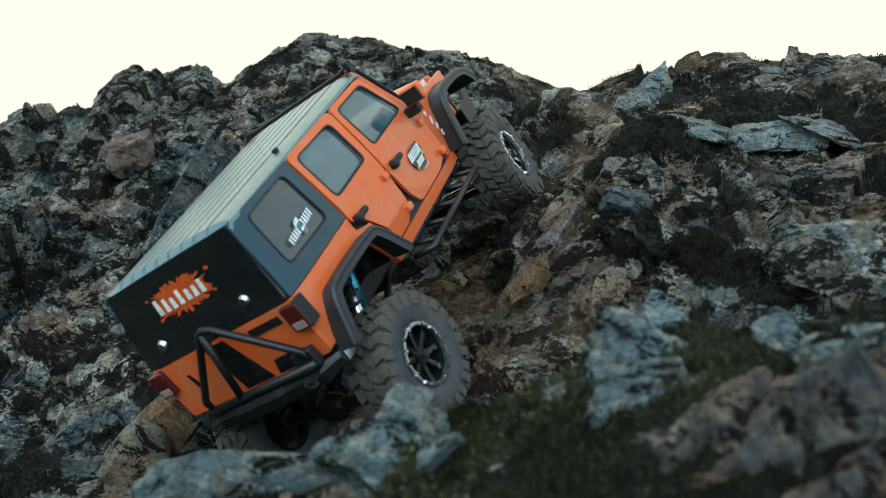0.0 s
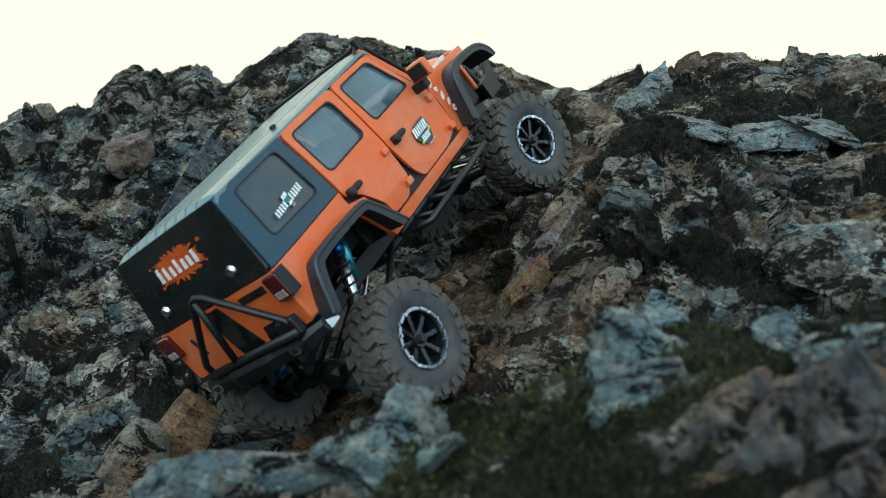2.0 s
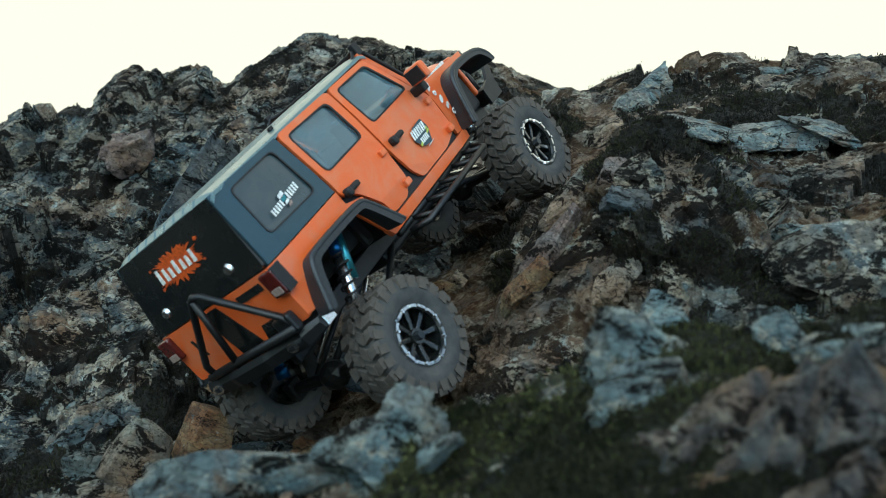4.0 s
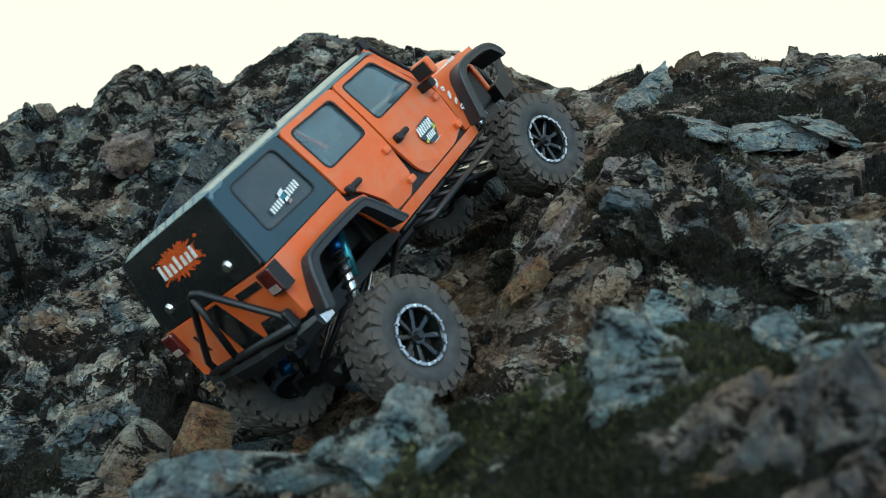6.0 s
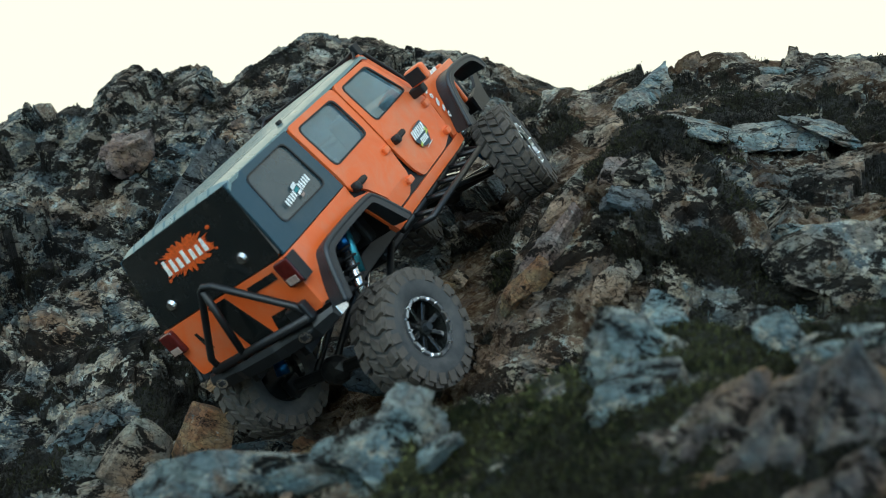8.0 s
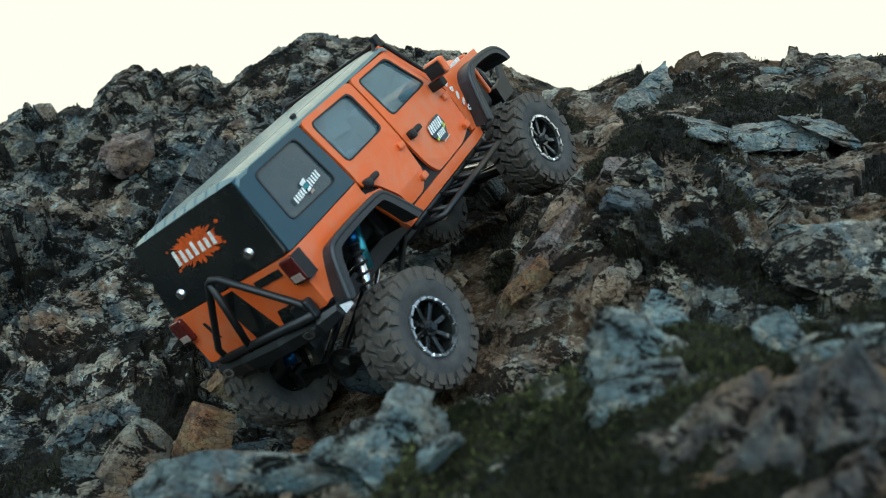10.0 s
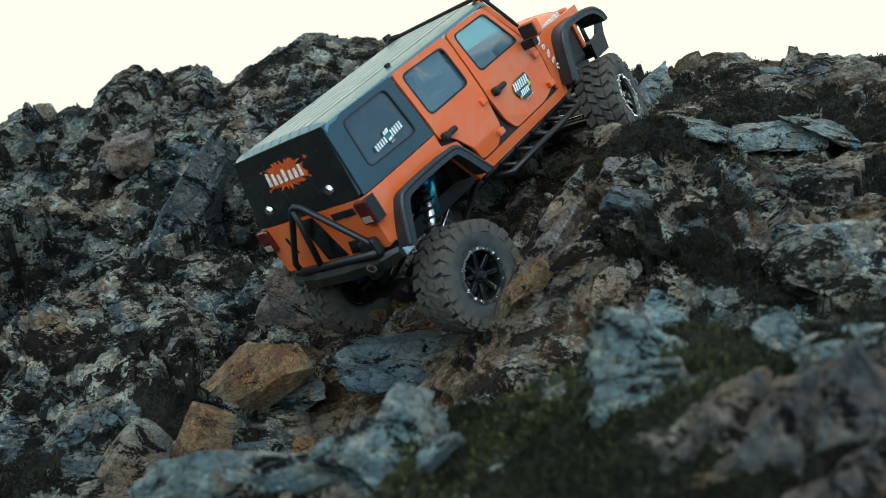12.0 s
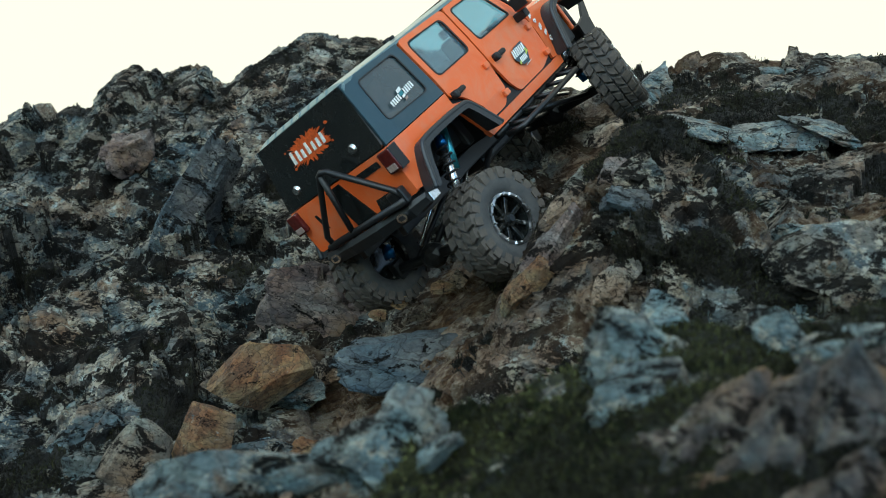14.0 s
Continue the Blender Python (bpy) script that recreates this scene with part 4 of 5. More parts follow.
def build_body():
    build_side(-1)
    build_side(1)
    gate = part("tailgate", panel(rounded([(-0.0795, 0.006), (0.0795, 0.006), (0.0795, 0.0545), (-0.0795, 0.0545)], 0.004), [], 0.004, tail_at(0.001)), MAT_ORANGE, car)
    glass = part("rear_window", panel(rounded([(-0.079, 0.0558), (0.079, 0.0558), (0.0715, 0.121), (-0.0715, 0.121)], 0.004), [], 0.004, tail_at(0.001)), MAT_GLOSS, car, "gloss-black rear window panel")
    part("splash_mark", panel(blot(0.003, 0.0955, 0.033, 3, 90, 0.40), [], 0.0004, tail_at(0.0016)), MAT_SPLASH, glass, "orange paint-splash sticker")
    for k, (cu, cv, cr) in enumerate(((-0.034, 0.1035, 0.0025), (0.034, 0.0860, 0.0022), (-0.030, 0.0870, 0.0016), (0.036, 0.1040, 0.0016))):
        part("splash_drop", panel(blot(cu, cv, cr, 60 + k, 14, 0.7), [], 0.0004, tail_at(0.0016)), MAT_SPLASH, glass)
    for k, (u, h) in enumerate(((0.029, 0.0125), (0.0205, 0.0105), (0.0125, 0.0085), (0.0040, 0.0115), (-0.0050, 0.0085), (-0.0130, 0.0085), (-0.0210, 0.0105))):
        part("vinyl_bar", panel([(u - 0.0022, 0.0895), (u + 0.0024, 0.0895), (u + 0.0018, 0.0895 + h), (u - 0.0016, 0.0895 + h)], [], 0.0004, tail_at(0.0022)), MAT_WHITE, glass)
    for y in (-0.047, 0.049):
        bm = bmesh.new()
        bmesh.ops.create_cone(bm, segments=20, radius1=0.0048, radius2=0.0036, depth=0.003, cap_ends=True, matrix=Matrix.Translation((-0.001, y, 0.0700)) @ Matrix.Rotation(radians(-90), 4, "Y"))
        part("bolt", bm, MAT_SILVER, glass, "silver bolt")
    # dark diagonal bands, the plate recess and the latch on the orange lower half
    for pts in ([(0.018, 0.052), (-0.004, 0.052), (-0.020, 0.008), (0.010, 0.008)], [(-0.062, 0.049), (-0.030, 0.049), (-0.030, 0.0425), (-0.062, 0.0425)],
                [(-0.030, 0.020), (-0.052, 0.020), (-0.070, 0.008), (-0.026, 0.008)], [(0.052, 0.040), (0.049, 0.040), (0.044, 0.022), (0.050, 0.024)]):
        part("vinyl_band", panel(pts, [], 0.0006, tail_at(0.0018)), MAT_GLOSS, gate)
    # roof with pressed ribs
    bm = bmesh.new()
    rows, cols = [0.010, 0.016, 0.05, 0.10, 0.16, 0.22, 0.255, 0.262], 121
    grid = []
    for i, x in enumerate(rows):
        line = []
        for j in range(cols):
            u = -1 + 2 * j / (cols - 1)
            z = 0.1255 - 0.0045 * abs(u) ** 6 - (0.004 if i in (0, len(rows) - 1) else 0)
            if abs(u) < 0.86 and 0 < i < len(rows) - 1 and j % 12 in (5, 6):
                z -= 0.0026
            line.append(bm.verts.new((x, u * 0.0745, z)))
        grid.append(line)
    for a, b in zip(grid, grid[1:]):
        for j in range(cols - 1):
            bm.faces.new((a[j], a[j + 1], b[j + 1], b[j]))
    made = bmesh.ops.extrude_face_region(bm, geom=bm.faces[:])
    bmesh.ops.translate(bm, verts=[v for v in made["geom"] if isinstance(v, bmesh.types.BMVert)], vec=(0, 0, -0.003))
    roof = part("roof", bm, MAT_ROOF, car, "ribbed satin black roof")
    # dark strips laid in the pressed grooves stand in for their shade
    for k in range(10):
        u = -1 + (5.5 + 12 * k) / 60
        if abs(u) < 0.84:
            for x0, x1 in ((0.022, 0.112), (0.124, 0.214), (0.220, 0.248)):
                part("groove_shade", box(x0, x1, u * 0.0745 - 0.0010, u * 0.0745 + 0.0010, 0.1225, 0.1248), MAT_DARK, roof)
    for y in (-0.040, 0.040):
        part("roof_clip", box(0.118, 0.123, y * 1.5 - 0.002, y * 1.5 + 0.002, 0.124, 0.1275, 0.0008), MAT_DARK, car)
    # bonnet: a loft along x, rounded at its shoulders
    bm = bmesh.new()
    rings = []
    for x, w, z in ((0.286, 0.0645, 0.0665), (0.300, 0.0635, 0.0690), (0.330, 0.0610, 0.0690), (0.365, 0.0575, 0.0665), (0.390, 0.0545, 0.0625), (0.400, 0.0525, 0.0560)):
        ring = []
        for k in range(17):
            u = -1 + k / 8
            ring.append(bm.verts.new((x, u * w, z - 0.0125 * abs(u) ** 5 + (0.0025 if abs(u) < 0.52 and 0.295 < x < 0.38 else 0))))
        rings.append([bm.verts.new((x, -w * 1.02, 0.040)), *ring, bm.verts.new((x, w * 1.02, 0.040))])
    for a, b in zip(rings, rings[1:]):
        for k in range(len(a) - 1):
            bm.faces.new((a[k], a[k + 1], b[k + 1], b[k]))
    bm.faces.new(rings[-1])
    bonnet = part("bonnet", bm, MAT_ORANGE, car, "", True)
    for k in range(7):
        x = 0.333 + 0.0068 * k
        part("vinyl_bar", box(x, x + 0.0042, -0.0636 + 0.0009 * k, -0.0612 + 0.0009 * k, 0.0548, 0.0592), MAT_WHITE, bonnet)
    part("grille", box(0.398, 0.404, -0.052, 0.052, 0.006, 0.056, 0.002), MAT_ORANGE, car)
    for k in range(7):
        part("grille_slot", box(0.4035, 0.4048, -0.0255 + 0.0075 * k, -0.0215 + 0.0075 * k, 0.018, 0.050, 0.0006), MAT_DARK, car)
    for y in (-0.039, 0.039):
        bm = bmesh.new()
        bmesh.ops.create_cone(bm, segments=24, radius1=0.0125, radius2=0.0105, depth=0.012, cap_ends=True, matrix=Matrix.Translation((0.408, y, 0.037)) @ Matrix.Rotation(radians(90), 4, "Y"))
        lamp = part("headlamp", bm, MAT_DARK, car, "black headlamp housing", True)
        bm = bmesh.new()
        bmesh.ops.create_uvsphere(bm, u_segments=16, v_segments=8, radius=0.0095, matrix=Matrix.Translation((0.4125, y, 0.037)) @ Matrix.Diagonal((0.4, 1, 1, 1)))
        part("lens", bm, MAT_CLEAR, lamp, "", True)
    # windscreen, its frame and hinges
    frame_bm = tube([(0.290, -0.074, 0.064), (0.2585, -0.0715, 0.1195), (0.2585, 0.0715, 0.1195), (0.290, 0.074, 0.064), (0.290, -0.074, 0.064)], 0.0042)
    screen = part("windscreen_frame", frame_bm, MAT_ORANGE, car)
    bm = bmesh.new()
    vs = [bm.verts.new(p) for p in ((0.289, -0.071, 0.066), (0.289, 0.071, 0.066), (0.259, 0.069, 0.118), (0.259, -0.069, 0.118))]
    bm.faces.new(vs)
    made = bmesh.ops.extrude_face_region(bm, geom=bm.faces[:])
    bmesh.ops.translate(bm, verts=[v for v in made["geom"] if isinstance(v, bmesh.types.BMVert)], vec=(0.0008, 0, 0.0004))
    part("windscreen", bm, MAT_GLASS, screen, "tinted windscreen with painted sky reflection").visible_shadow = False
    for y in (-0.0775, 0.0775):
        part("pillar_trim", tube([(0.294, y * 0.99, 0.064), (0.279, y * 0.985, 0.092), (0.265, y * 0.95, 0.1195)], 0.0019), MAT_DARK, screen)
    part("cowl", box(0.280, 0.292, -0.074, 0.074, 0.056, 0.066, 0.003), MAT_ORANGE, car)
    # light bar over the windscreen
    bar = part("light_bar", box(0.2640, 0.2690, -0.066, 0.066, 0.1235, 0.1275, 0.001), MAT_DARK, car, "black roof light bar")
    for y in (-0.0705, 0.0705):
        part("bar_bracket", tube([(0.272, y, 0.116), (0.262, y * 0.97, 0.129), (0.266, y * 0.8, 0.126)], 0.0022), MAT_BLACK, bar)
        part("bar_strut", tube([(0.248, y, 0.120), (0.262, y * 0.97, 0.129)], 0.0016), MAT_BLACK, bar)
        part("bar_clamp", box(0.258, 0.267, y - 0.003, y + 0.003, 0.120, 0.133, 0.001), MAT_DARK, bar)
    for k in range(8):
        part("lamp_lens", box(0.2688, 0.2696, -0.055 + 0.014 * k, -0.045 + 0.014 * k, 0.1241, 0.1269, 0.0004), MAT_CLEAR, bar)
    # cabin
    part("cabin_floor", box(0.010, 0.285, -0.078, 0.078, 0.040, 0.046), MAT_DARK, car)
    part("chassis_cover", box(0.125, 0.398, -0.050, 0.050, -0.004, 0.036, 0.004), MAT_DARK, car)
    part("inner_arch", box(0.006, 0.130, -0.045, 0.045, 0.004, 0.038, 0.004), MAT_DARK, car)
    part("arch_roof", box(0.006, 0.135, -0.079, 0.079, 0.036, 0.040), MAT_DARK, car)
    part("front_bulkhead", box(0.272, 0.284, -0.076, 0.076, -0.002, 0.056), MAT_DARK, car)
    part("sill_liner", box(0.146, 0.284, -0.0785, 0.0785, -0.006, 0.042), MAT_DARK, car)
    part("arch_wall", box(0.137, 0.1455, -0.079, 0.079, -0.006, 0.036), MAT_DARK, car)
    for x in (0.150, 0.222):
        for y in (-0.036, 0.036):
            bm = box(x, x + 0.032, y - 0.017, y + 0.017, 0.046, 0.058, 0.004)
            seat = part("seat", bm, MAT_DARK, car)
            part("backrest", box(x - 0.006, x + 0.004, y - 0.016, y + 0.016, 0.056, 0.090, 0.004), MAT_DARK, seat)
            part("headrest", box(x - 0.004, x + 0.003, y - 0.008, y + 0.008, 0.091, 0.101, 0.002), MAT_DARK, seat)
    part("dashboard", box(0.258, 0.282, -0.072, 0.072, 0.050, 0.072, 0.005), MAT_DARK, car)
    for x in (0.110, 0.190):
        part("roll_bar", tube([(x, -0.068, 0.046), (x, -0.062, 0.114), (x, 0.062, 0.114), (x, 0.068, 0.046)], 0.0026), MAT_BLACK, car)
    part("bulkhead", box(0.094, 0.098, -0.074, 0.074, 0.046, 0.118), MAT_DARK, car)
    # bumpers and the carrier
    bm = bmesh.new()
    prof = [(-0.0005, -0.011), (-0.013, -0.009), (-0.015, 0.0005), (-0.012, 0.0055), (0.004, 0.0055)]
    rings = []
    for y, back, sc in ((-0.080, 0.016, 0.7), (-0.066, 0.004, 1), (-0.030, 0.0, 1), (-0.022, -0.002, 1.0), (0.022, -0.002, 1.0), (0.030, 0, 1), (0.066, 0.004, 1), (0.080, 0.016, 0.7)):
        rings.append([bm.verts.new((x + back, y, -0.002 + z * sc)) for x, z in prof])
    for a, b in zip(rings, rings[1:]):
        for k in range(len(prof)):
            bm.faces.new((a[k], a[(k + 1) % 5], b[(k + 1) % 5], b[k]))
    bm.faces.new(rings[0])
    bm.faces.new(rings[-1])
    bumper = part("rear_bumper", bm, MAT_BLACK, car, "black steel rear bumper")
    for y in (-0.054, 0.054):
        bm = bmesh.new()
        bmesh.ops.create_cone(bm, segments=20, radius1=0.0058, radius2=0.0052, depth=0.002, cap_ends=True, matrix=Matrix.Translation((-0.0125, y, -0.0045)) @ Matrix.Rotation(radians(90), 4, "Y") @ Matrix.Diagonal((0.75, 1.2, 1, 1)))
        eye = part("recovery_point", bm, MAT_SILVER, bumper, "silver recovery point")
        part("recess", box(-0.0142, -0.0132, y - 0.003, y + 0.003, -0.0065, -0.0025), MAT_DARK, eye)
    for y in (-0.080, 0.080):
        part("end_cap", box(0.0055, 0.0185, y - 0.0012, y + 0.0012, -0.0095, 0.002, 0.0008), MAT_SILVER, bumper, "bare metal end cap")
    carrier = part("spare_carrier", tube([(-0.010, 0.046, 0.004), (-0.013, 0.043, 0.018), (-0.016, -0.006, 0.069), (-0.016, -0.011, 0.071), (-0.015, -0.018, 0.068), (-0.011, -0.066, 0.020), (-0.008, -0.068, 0.003)], 0.0030, 12), MAT_BLACK, car, "black tubular spare-wheel carrier", True)
    part("carrier_post", tube([(-0.016, -0.008, 0.069), (-0.012, 0.012, 0.004)], 0.0030), MAT_BLACK, carrier, "", True)
    part("carrier_plate", box(-0.012, -0.003, -0.072, -0.052, 0.004, 0.020, 0.002), MAT_BLACK, carrier)
    part("crossbar", tube([(-0.012, 0.050, 0.0075), (-0.012, -0.070, 0.0075)], 0.0036), MAT_BLACK, carrier, "", True)
    front = part("front_bumper", box(0.412, 0.432, -0.052, 0.052, -0.012, 0.006, 0.003), MAT_BLACK, car, "black steel front bumper")
    for s in (-1, 1):
        bm = bmesh.new()
        lower = [bm.verts.new((x, s * y, z)) for x, y, z in ((0.404, 0.052, -0.012), (0.432, 0.052, -0.012), (0.436, 0.052, 0.004), (0.452, 0.050, 0.026), (0.446, 0.050, 0.028), (0.424, 0.052, 0.010), (0.406, 0.052, 0.006))]
        bm.faces.new(lower)
        made = bmesh.ops.extrude_face_region(bm, geom=bm.faces[:])
        bmesh.ops.translate(bm, verts=[v for v in made["geom"] if isinstance(v, bmesh.types.BMVert)], vec=(0, s * 0.004, 0))
        part("bumper_wing", bm, MAT_BLACK, front)
        part("bumper_mount", tube([(0.398, s * 0.030, 0.000), (0.420, s * 0.030, -0.002)], 0.004), MAT_BLACK, front)
    part("bumper_hoop", tube([(0.424, -0.040, 0.004), (0.432, -0.036, 0.032), (0.432, 0.036, 0.032), (0.424, 0.040, 0.004)], 0.0028), MAT_BLACK, front, "", True)
    # frame rails and skid plate
    for y in (-0.032, 0.032):
        part("frame_rail", box(-0.002, 0.415, y - 0.004, y + 0.004, -0.022, -0.006, 0.001), MAT_BLACK, car)
    part("skid_plate", box(0.150, 0.270, -0.030, 0.030, -0.034, -0.022, 0.004), MAT_BLACK, car)
    part("gearbox", box(0.170, 0.250, -0.022, 0.022, -0.022, 0.000, 0.004), MAT_DARK, car)


def build_marks():
    """Maker's marks on the right-hand side, as plain bars."""
    door = [o for o in car.children if o.name.startswith("front_door")][0]
    c = Vector((0.2385, 0.0325))
    part("vinyl_mark", panel(rounded([(c.x - 0.014, c.y - 0.002), (c.x - 0.006, c.y + 0.009), (c.x + 0.013, c.y + 0.010), (c.x + 0.015, c.y - 0.001), (c.x + 0.006, c.y - 0.013), (c.x - 0.006, c.y - 0.011)], 0.002), [], 0.0003, side(-1, 0.0010)), MAT_TOP, door, "dark badge with white and lime bars")
    for k in range(7):
        decal_side(c.x - 0.0115 + 0.0037 * k, c.y + 0.0035, 0.25, 1, 0.0085, 0.0024, MAT_WHITE, door)
    for k in range(5):
        decal_side(c.x - 0.0055 + 0.0029 * k, c.y - 0.0055, 0.2, 1, 0.0056, 0.0019, MAT_WHITE, door)
    for u, v, w in ((-0.0085, -0.0075, 0.005), (0.0105, -0.003, 0.006), (0.011, 0.000, 0.004)):
        decal_side(c.x + u, c.y + v, 1, 0.4, w, 0.0022, MAT_LIME, door)
    decal_side(c.x + 0.0035, c.y - 0.0130, 1, 0.1, 0.012, 0.0006, MAT_WHITE, door)
    top = [o for o in car.children if o.name.startswith("hard_top_side")][0]
    for k in range(12):
        if 5 <= k <= 6:
            continue
        h = 0.0070 if k > 6 else 0.0062
        decal_side(0.0400 + 0.0034 * k, 0.0785 + 0.0003 * k, 0.1, 1, h * 0.9, 0.0019, MAT_WHITE, top)
    for u, v, w, h, m in ((0.0588, 0.0848, 0.0070, 0.0032, MAT_WHITE), (0.0585, 0.0810, 0.0060, 0.0030, MAT_TEAL), (0.0592, 0.0778, 0.0050, 0.0022, MAT_WHITE), (0.0600, 0.0748, 0.0045, 0.0020, MAT_CLEAR)):
        decal_side(u, v, 1, 0.15, w, h, m, top, 0.001)
    fend = [o for o in car.children if o.name.startswith("front_fender")][0]
    for k in range(6):
        u, v = 0.2955 + 0.0026 * k, 0.0555 - 0.0085 * k
        w = (0.0085, 0.0075, 0.0085, 0.0060, 0.0085, 0.0070)[k]
        if k in (1, 4):
            part("vinyl_mark", panel(blot(u, v, w * 0.55, 20 + k, 18, 0.7), [blot(u, v, w * 0.22, 30 + k, 10, 0.7)], 0.0003, side(-1, 0.0012)), MAT_WHITE, fend)
        else:
            for j in range(3):
                decal_side(u + 0.0026 * (j - 1), v + 0.0008 * (j - 1), 0.35, 1, w * (0.7 + 0.15 * (j % 2)), 0.0018, MAT_WHITE, fend)


# ---- wheels: axis along y, outer face towards -y ----
TYRE_R, TYRE_W = 0.0515, 0.046


def lathe(profile, n, bm=None):
    bm = bm or bmesh.new()
    rings = []
    for k in range(n):
        a = 2 * math.pi * k / n
        rings.append([bm.verts.new((r * math.cos(a), y, r * math.sin(a))) for r, y in profile])
    for k in range(n):
        a, b = rings[k], rings[(k + 1) % n]
        for i in range(len(profile) - 1):
            bm.faces.new((a[i], a[i + 1], b[i + 1], b[i]))
    return bm


def lug(bm, a, da, y0, y1, skew, r0, r1):
    """One tread block, from angle a over da, between y0 and y1."""
    vs = []
    for r, s in ((r0, 1.12), (r1, 0.90)):
        for y, sh in ((y0, 0), (y1, skew)):
            for t in (-0.5, 0.5):
                an = a + sh + t * da * s
                ym = (y0 + y1) / 2
                vs.append(bm.verts.new((r * math.cos(an), ym + (y - ym) * s, r * math.sin(an))))
    for f in ((0, 1, 3, 2), (4, 5, 7, 6), (0, 1, 5, 4), (2, 3, 7, 6), (0, 2, 6, 4), (1, 3, 7, 5)):
        bm.faces.new([vs[k] for k in f])


def tyre_mesh():
    w = TYRE_W / 2
    prof = [(0.0250, -w * 0.60), (0.0262, -w * 0.86), (0.0310, -w * 1.00), (0.0380, -w * 1.05), (0.0440, -w * 1.00), (0.0475, -w * 0.88), (0.0488, -w * 0.70), (0.0492, 0),
            (0.0488, w * 0.70), (0.0475, w * 0.88), (0.0440, w), (0.0380, w * 1.05), (0.0310, w), (0.0262, w * 0.86), (0.0250, w * 0.60)]
    bm = lathe(prof, 72)
    for f in bm.faces:
        f.smooth = True
    bmesh.ops.scale(bm, vec=(0.965, 0.87, 0.965), verts=bm.verts)
    return bm


TREAD = 24


def tread_kinds():
    """The tread blocks of one pitch: mesh and offset of its angle."""
    w, kinds = TYRE_W / 2, []
    for s in (-1, 1):
        off = 0 if s < 0 else math.pi / TREAD
        for odd in (0, 1):
            for a, da, y0, y1, skew, r0, r1 in (
                    (0.0, 0.185, s * w * 0.05, s * w * 0.45, -0.09 * s, 0.0480, 0.0526),
                    (0.10, 0.192, s * w * 0.50, s * w * (0.98 if odd else 0.90), 0.07 * s, 0.0470, 0.0524),
                    (0.10, 0.170, s * w * 0.90, s * w * (1.08 if odd else 1.03), 0.02 * s, 0.0405, 0.0496)):
                bm = bmesh.new()
                lug(bm, 0, da, y0, y1, skew, r0, r1)
                bmesh.ops.recalc_face_normals(bm, faces=bm.faces[:])
                bmesh.ops.scale(bm, vec=(0.965, 0.87, 0.965), verts=bm.verts)
                me = bpy.data.meshes.new("tread_block")
                bm.to_mesh(me)
                bm.free()
                me.materials.append(MAT_TREAD)
                kinds.append((odd, a + off, me))
    return kinds


def build_tread(hub, kinds):
    rnd = random.Random(4)
    for k in range(TREAD):
        for odd, off, me in kinds:
            if odd == k % 2:
                block = new("tread_block", me)
                block.parent = hub
                block.matrix_basis = Matrix.Rotation(-(2 * math.pi * k / TREAD + off + rnd.uniform(-0.01, 0.01)), 4, "Y")


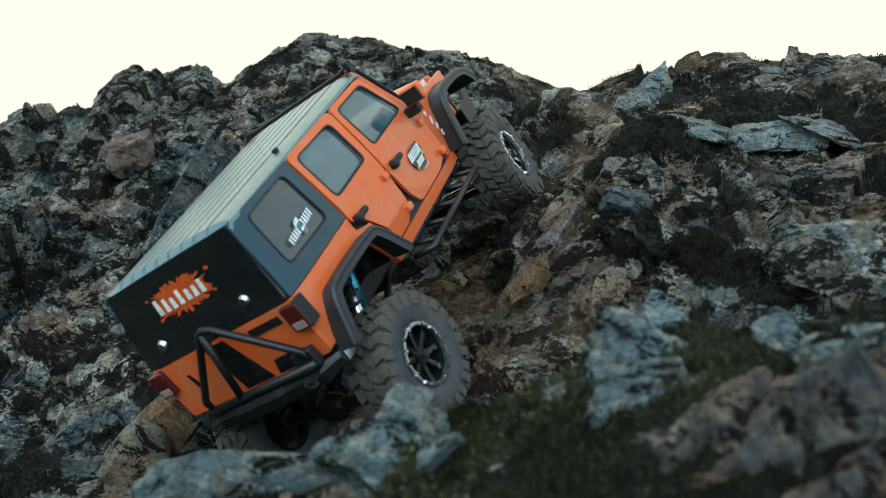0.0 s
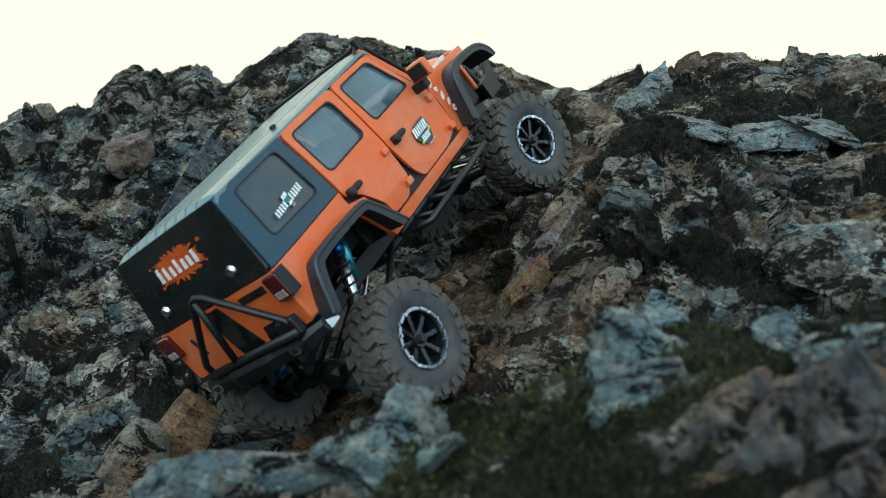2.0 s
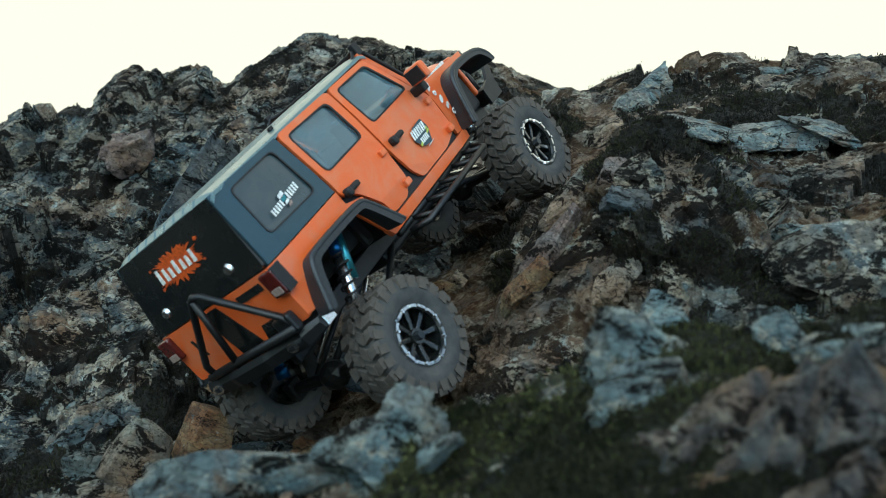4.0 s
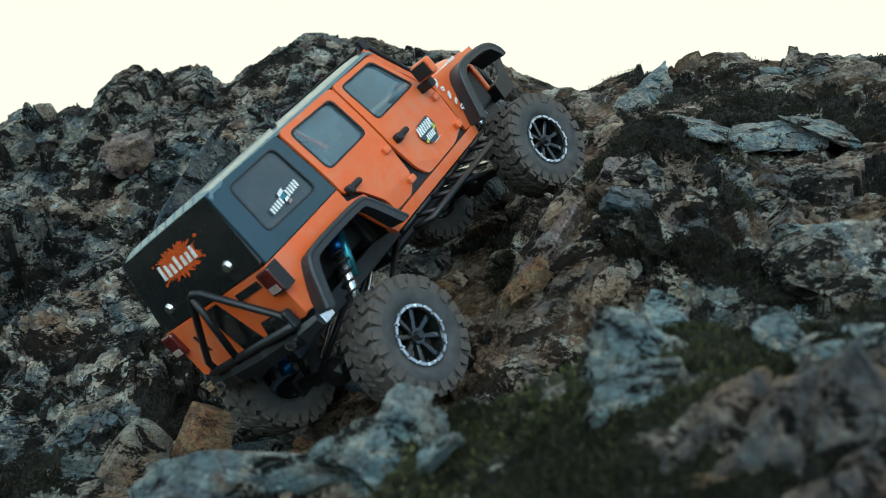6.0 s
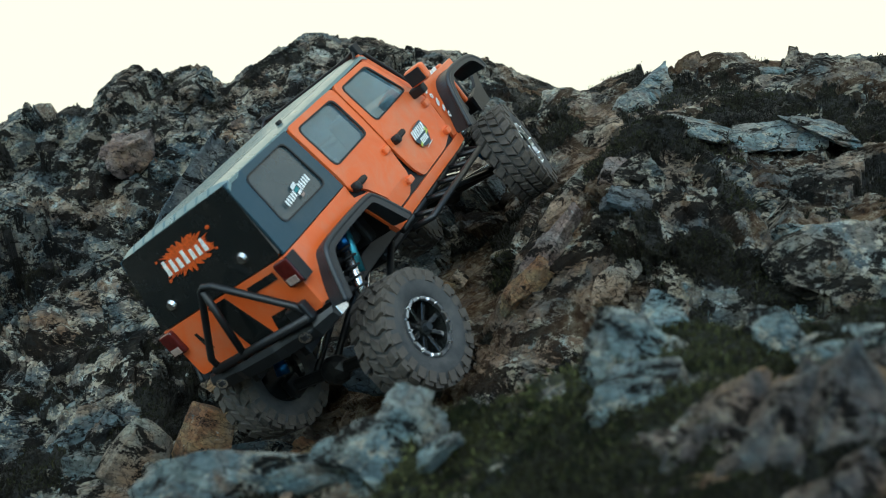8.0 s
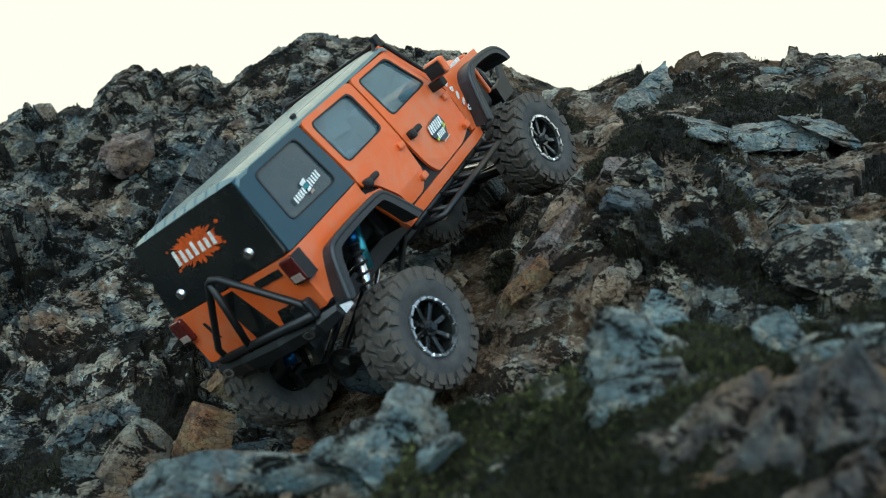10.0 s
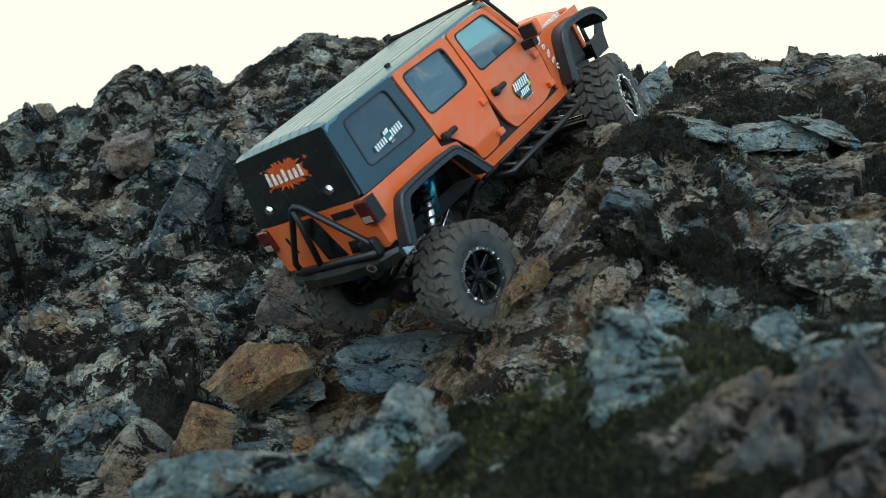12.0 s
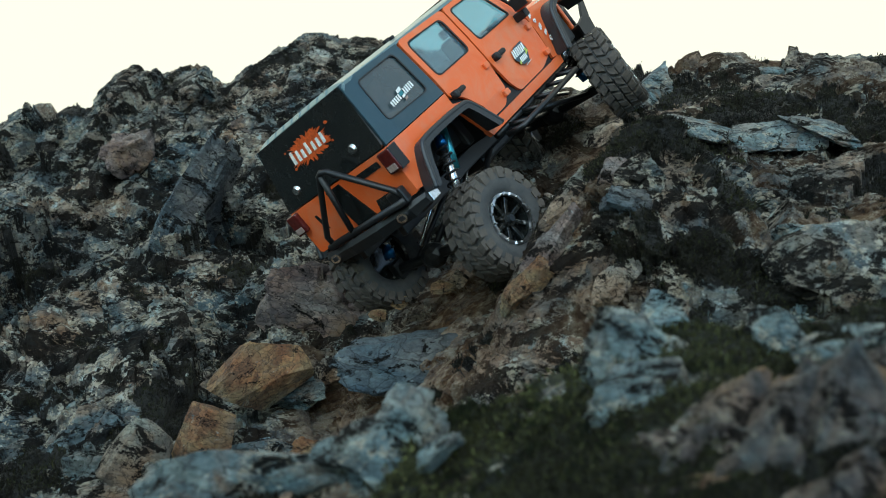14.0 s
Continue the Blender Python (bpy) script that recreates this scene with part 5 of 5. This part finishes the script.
def build_wheel(name_at, mats):
    hub = new("wheel")
    hub.parent = car
    tagged(hub, "dusty off-road wheel with black beadlock rim")
    if "tyre" not in mats:
        w = TYRE_W / 2
        t = part("tyre", tyre_mesh(), MAT_TYRE, hub, "dusty black off-road tyre with deep lugs")
        rim = lathe([(0.0250, w * 0.7), (0.0225, w * 0.6), (0.0215, -w * 0.2), (0.0232, -w * 0.70), (0.0232, -w * 0.78), (0.0250, -w * 0.74)], 48)
        for k in range(8):
            a = 2 * math.pi * (k + 0.5) / 8
            m = Matrix.Rotation(-a, 4, "Y")
            s = box(0.005, 0.0228, -w * 0.62, -w * 0.36, -0.0021, 0.0021, 0.0008)
            for v in s.verts:
                v.co.y += 0.18 * max(0, 0.014 - v.co.x)
                v.co.z *= 0.75 + 18 * v.co.x
            bmesh.ops.transform(s, matrix=m, verts=s.verts)
            join(rim, s)
        bmesh.ops.create_cone(rim, segments=24, radius1=0.0085, radius2=0.0065, depth=0.010, cap_ends=True, matrix=Matrix.Translation((0, -w * 0.45, 0)) @ Matrix.Rotation(radians(90), 4, "X"))
        bmesh.ops.create_cone(rim, segments=32, radius1=0.0215, radius2=0.0215, depth=0.001, cap_ends=True, matrix=Matrix.Translation((0, w * 0.2, 0)) @ Matrix.Rotation(radians(90), 4, "X"))
        r = part("rim", rim, MAT_GLOSS, hub, "gloss-black eight-spoke rim")
        ring, loops = bmesh.new(), []
        for k in range(96):
            a = 2 * math.pi * k / 96
            y = -w * (0.76 if k % 6 == 0 else 0.86)
            loops.append([ring.verts.new((rr * math.cos(a), yy, rr * math.sin(a))) for rr, yy in ((0.0225, -w * 0.72), (0.0227, y), (0.0251, y), (0.0257, -w * 0.72))])
        for k in range(96):
            p, q = loops[k], loops[(k + 1) % 96]
            for i in range(3):
                ring.faces.new((p[i], p[i + 1], q[i + 1], q[i]))
        b = part("beadlock_ring", ring, MAT_RING, hub, "machined silver beadlock ring")
        nut = bmesh.new()
        bmesh.ops.create_cone(nut, segments=6, radius1=0.0042, radius2=0.0036, depth=0.006, cap_ends=True, matrix=Matrix.Translation((0, -w * 0.72, 0)) @ Matrix.Rotation(radians(90), 4, "X"))
        c = part("hub_nut", nut, MAT_FLARE, hub, "grey hub nut")
        bolt = bmesh.new()
        bmesh.ops.create_cone(bolt, segments=8, radius1=0.0015, radius2=0.0012, depth=0.003, cap_ends=True, matrix=Matrix.Rotation(radians(90), 4, "X"))
        mats.update(tyre=t.data, rim=r.data, beadlock_ring=b.data, hub_nut=c.data)
        d = part("bolt", bolt, MAT_SILVER, hub)
        mats["bolt"] = d.data
        d.location = (0.0236, -w * 0.86, 0)
        rest = range(1, 8)
    else:
        for nm in ("tyre", "rim", "beadlock_ring", "hub_nut"):
            new(nm, mats[nm]).parent = hub
        rest = range(8)
    for k in rest:
        a = 2 * math.pi * k / 8
        o = new("bolt", mats["bolt"])
        o.parent = hub
        o.location = (0.0236 * math.cos(a), -TYRE_W / 2 * 0.86, 0.0236 * math.sin(a))
    return hub


def build_axle(x, z, lift):
    """A live axle with links, shocks and diff; lift: how much higher its left end sits."""
    ax = tube([(0, -0.070, 0), (0, 0.070, 0)], 0.0055, 12)
    bmesh.ops.create_icosphere(ax, subdivisions=2, radius=0.014, matrix=Matrix.Translation((0, 0.012, 0)) @ Matrix.Diagonal((0.9, 1.1, 1.0, 1)))
    for y in (-0.066, 0.066):
        box(-0.008, 0.008, y - 0.005, y + 0.005, -0.010, 0.010, 0.002, ax)
    axle = part("axle", ax, MAT_BLACK, car, "black axle housing")
    axle.matrix_basis = Matrix.Translation((x, 0, z)) @ Matrix.Rotation(math.atan2(lift, 0.14), 4, "X")
    return axle


def build_shock(x, y, z0, x1, y1, z1):
    a, b = Vector((x, y, z0)), Vector((x1, y1, z1))
    d = b - a
    shock = part("shock_absorber", tube([a, a + d * 0.14], 0.0055, 14), MAT_BLUE, car, "blue shock absorber with silver coil spring", True)
    part("piston_rod", tube([a + d * 0.4, b], 0.0016), MAT_SILVER, shock, "", True)
    q = d.to_track_quat("Z", "Y").to_matrix()
    turns, n = 7, 84
    coil = [a + d * (0.14 + 0.72 * i / n) + q @ Vector((0.0068 * math.cos(2 * math.pi * turns * i / n), 0.0068 * math.sin(2 * math.pi * turns * i / n), 0)) for i in range(n + 1)]
    part("coil_spring", tube(coil, 0.0011, 6), MAT_DARK, shock, "dark coil spring", True)
    part("sleeve", tube([a + d * 0.13, a + d * 0.84], 0.0050, 12), MAT_SILVER, shock, "polished sleeve", True)
    part("collar", tube([b - d * 0.16, b - d * 0.02], 0.0062, 14), MAT_BLUE, shock, "", True)
    e = q @ Vector((0, 1, 0))
    off = Vector((0.013, 0, 0.006))
    part("reservoir", tube([a + off, a + off + d * 0.55], 0.0042, 12), MAT_TEAL, shock, "teal reservoir", True)
    return shock


build_body()
build_marks()
build_axle(0.052, -0.066, 0.012)
build_axle(0.353, -0.060, 0.004)
for s in (-1, 1):
    build_shock(0.086, s * 0.060, 0.026, 0.046, s * 0.060, -0.046)
    build_shock(0.340, s * 0.052, 0.026, 0.352, s * 0.056, -0.046)
    for x0, z0, x1 in ((0.052, -0.068, 0.170), (0.353, -0.062, 0.250)):
        part("suspension_link", tube([(x0, s * 0.048, z0), (x1, s * 0.030, -0.024)], 0.0030), MAT_BLACK, car, "", True)
        part("upper_link", tube([(x0 + (0.01 if x1 < 0.2 else -0.01), s * 0.030, z0 + 0.016), (x1 - 0.01 if x1 < 0.2 else x1 + 0.01, s * 0.022, -0.008)], 0.0022), MAT_SILVER, car, "", True)
part("drive_shaft", tube([(0.052, 0.012, -0.062), (0.200, 0.008, -0.016), (0.353, 0.012, -0.056)], 0.0032), MAT_BLACK, car, "", True)
part("tie_rod", tube([(0.368, -0.062, -0.060), (0.368, 0.062, -0.058)], 0.0022), MAT_SILVER, car, "", True)
WHEELS = {}
wheel_rr, wheel_fr, wheel_rl, wheel_fl = [build_wheel(k, WHEELS) for k in range(4)]
BLOCKS = tread_kinds()
for wheel in (wheel_rr, wheel_fr, wheel_rl, wheel_fl):
    build_tread(wheel, BLOCKS)

# seconds, steering to the right in degrees, roll of the wheels in degrees, heights of the rear and front right hubs
WHEEL_ROWS = [(0.0, -12, 0, -0.053, -0.049), (0.5, -15, 20, -0.064, -0.061), (1.0, 11, 40, -0.067, -0.062), (1.5, 11, 62, -0.068, -0.062), (2.0, 12, 90, -0.068, -0.060),
              (2.5, 2, 100, -0.067, -0.060), (3.0, -5, 110, -0.067, -0.062), (5.5, 8, 180, -0.069, -0.060), (6.0, 8, 195, -0.069, -0.062), (6.5, 6, 210, -0.070, -0.064),
              (7.0, -7, 225, -0.070, -0.062), (7.5, -18, 240, -0.071, -0.061), (8.0, -22, 255, -0.067, -0.060), (8.2, -22, 260, -0.066, -0.060), (10.5, 8, 335, -0.068, -0.055),
              (11.0, 12, 385, -0.069, -0.062), (11.5, 0, 435, -0.067, -0.056), (12.0, -20, 450, -0.066, -0.052), (12.5, -26, 460, -0.066, -0.051), (13.0, -29, 480, -0.066, -0.052),
              (13.5, -30, 520, -0.068, -0.053), (14.0, -30, 560, -0.069, -0.054)]


def wheel_pose(x, y, z, steer, spin):
    toe = Matrix.Rotation(radians(-steer), 4, "Z")
    if y > 0:
        return Matrix.Translation((x, y, z)) @ toe @ Matrix.Rotation(math.pi, 4, "Z") @ Matrix.Rotation(radians(-spin), 4, "Y")
    return Matrix.Translation((x, y, z)) @ toe @ Matrix.Rotation(radians(spin), 4, "Y")


def motions():
    walk(car, CAR_ROWS)
    walk(wheel_rr, [(t, wheel_pose(0.052, -0.081, zr, 3, sp)) for t, st, sp, zr, zf in WHEEL_ROWS])
    walk(wheel_rl, [(t, wheel_pose(0.052, 0.081, -0.112 - zr, 3, sp)) for t, st, sp, zr, zf in WHEEL_ROWS])
    walk(wheel_fr, [(t, wheel_pose(0.357, -0.081, zf, st, sp + 20)) for t, st, sp, zr, zf in WHEEL_ROWS])
    walk(wheel_fl, [(t, wheel_pose(0.357, 0.081, -0.112 - zf, st, sp + 50)) for t, st, sp, zr, zf in WHEEL_ROWS])
    walk(loose_stone, [(0.0, pose(-0.246, 0.900, 0.322, 10, 48, 10)), (1.0, pose(-0.246, 0.900, 0.322, 10, 48, 10)), (1.5, pose(-0.236, 0.900, 0.319, 8, 42, 12)),
                       (2.0, pose(-0.232, 0.900, 0.312, 6, 36, 14)), (2.5, pose(-0.216, 0.900, 0.302, 5, 22, 14)), (2.8, pose(-0.214, 0.900, 0.302, 5, 20, 16)), (14.0, pose(-0.214, 0.900, 0.302, 5, 20, 16))])
motions()
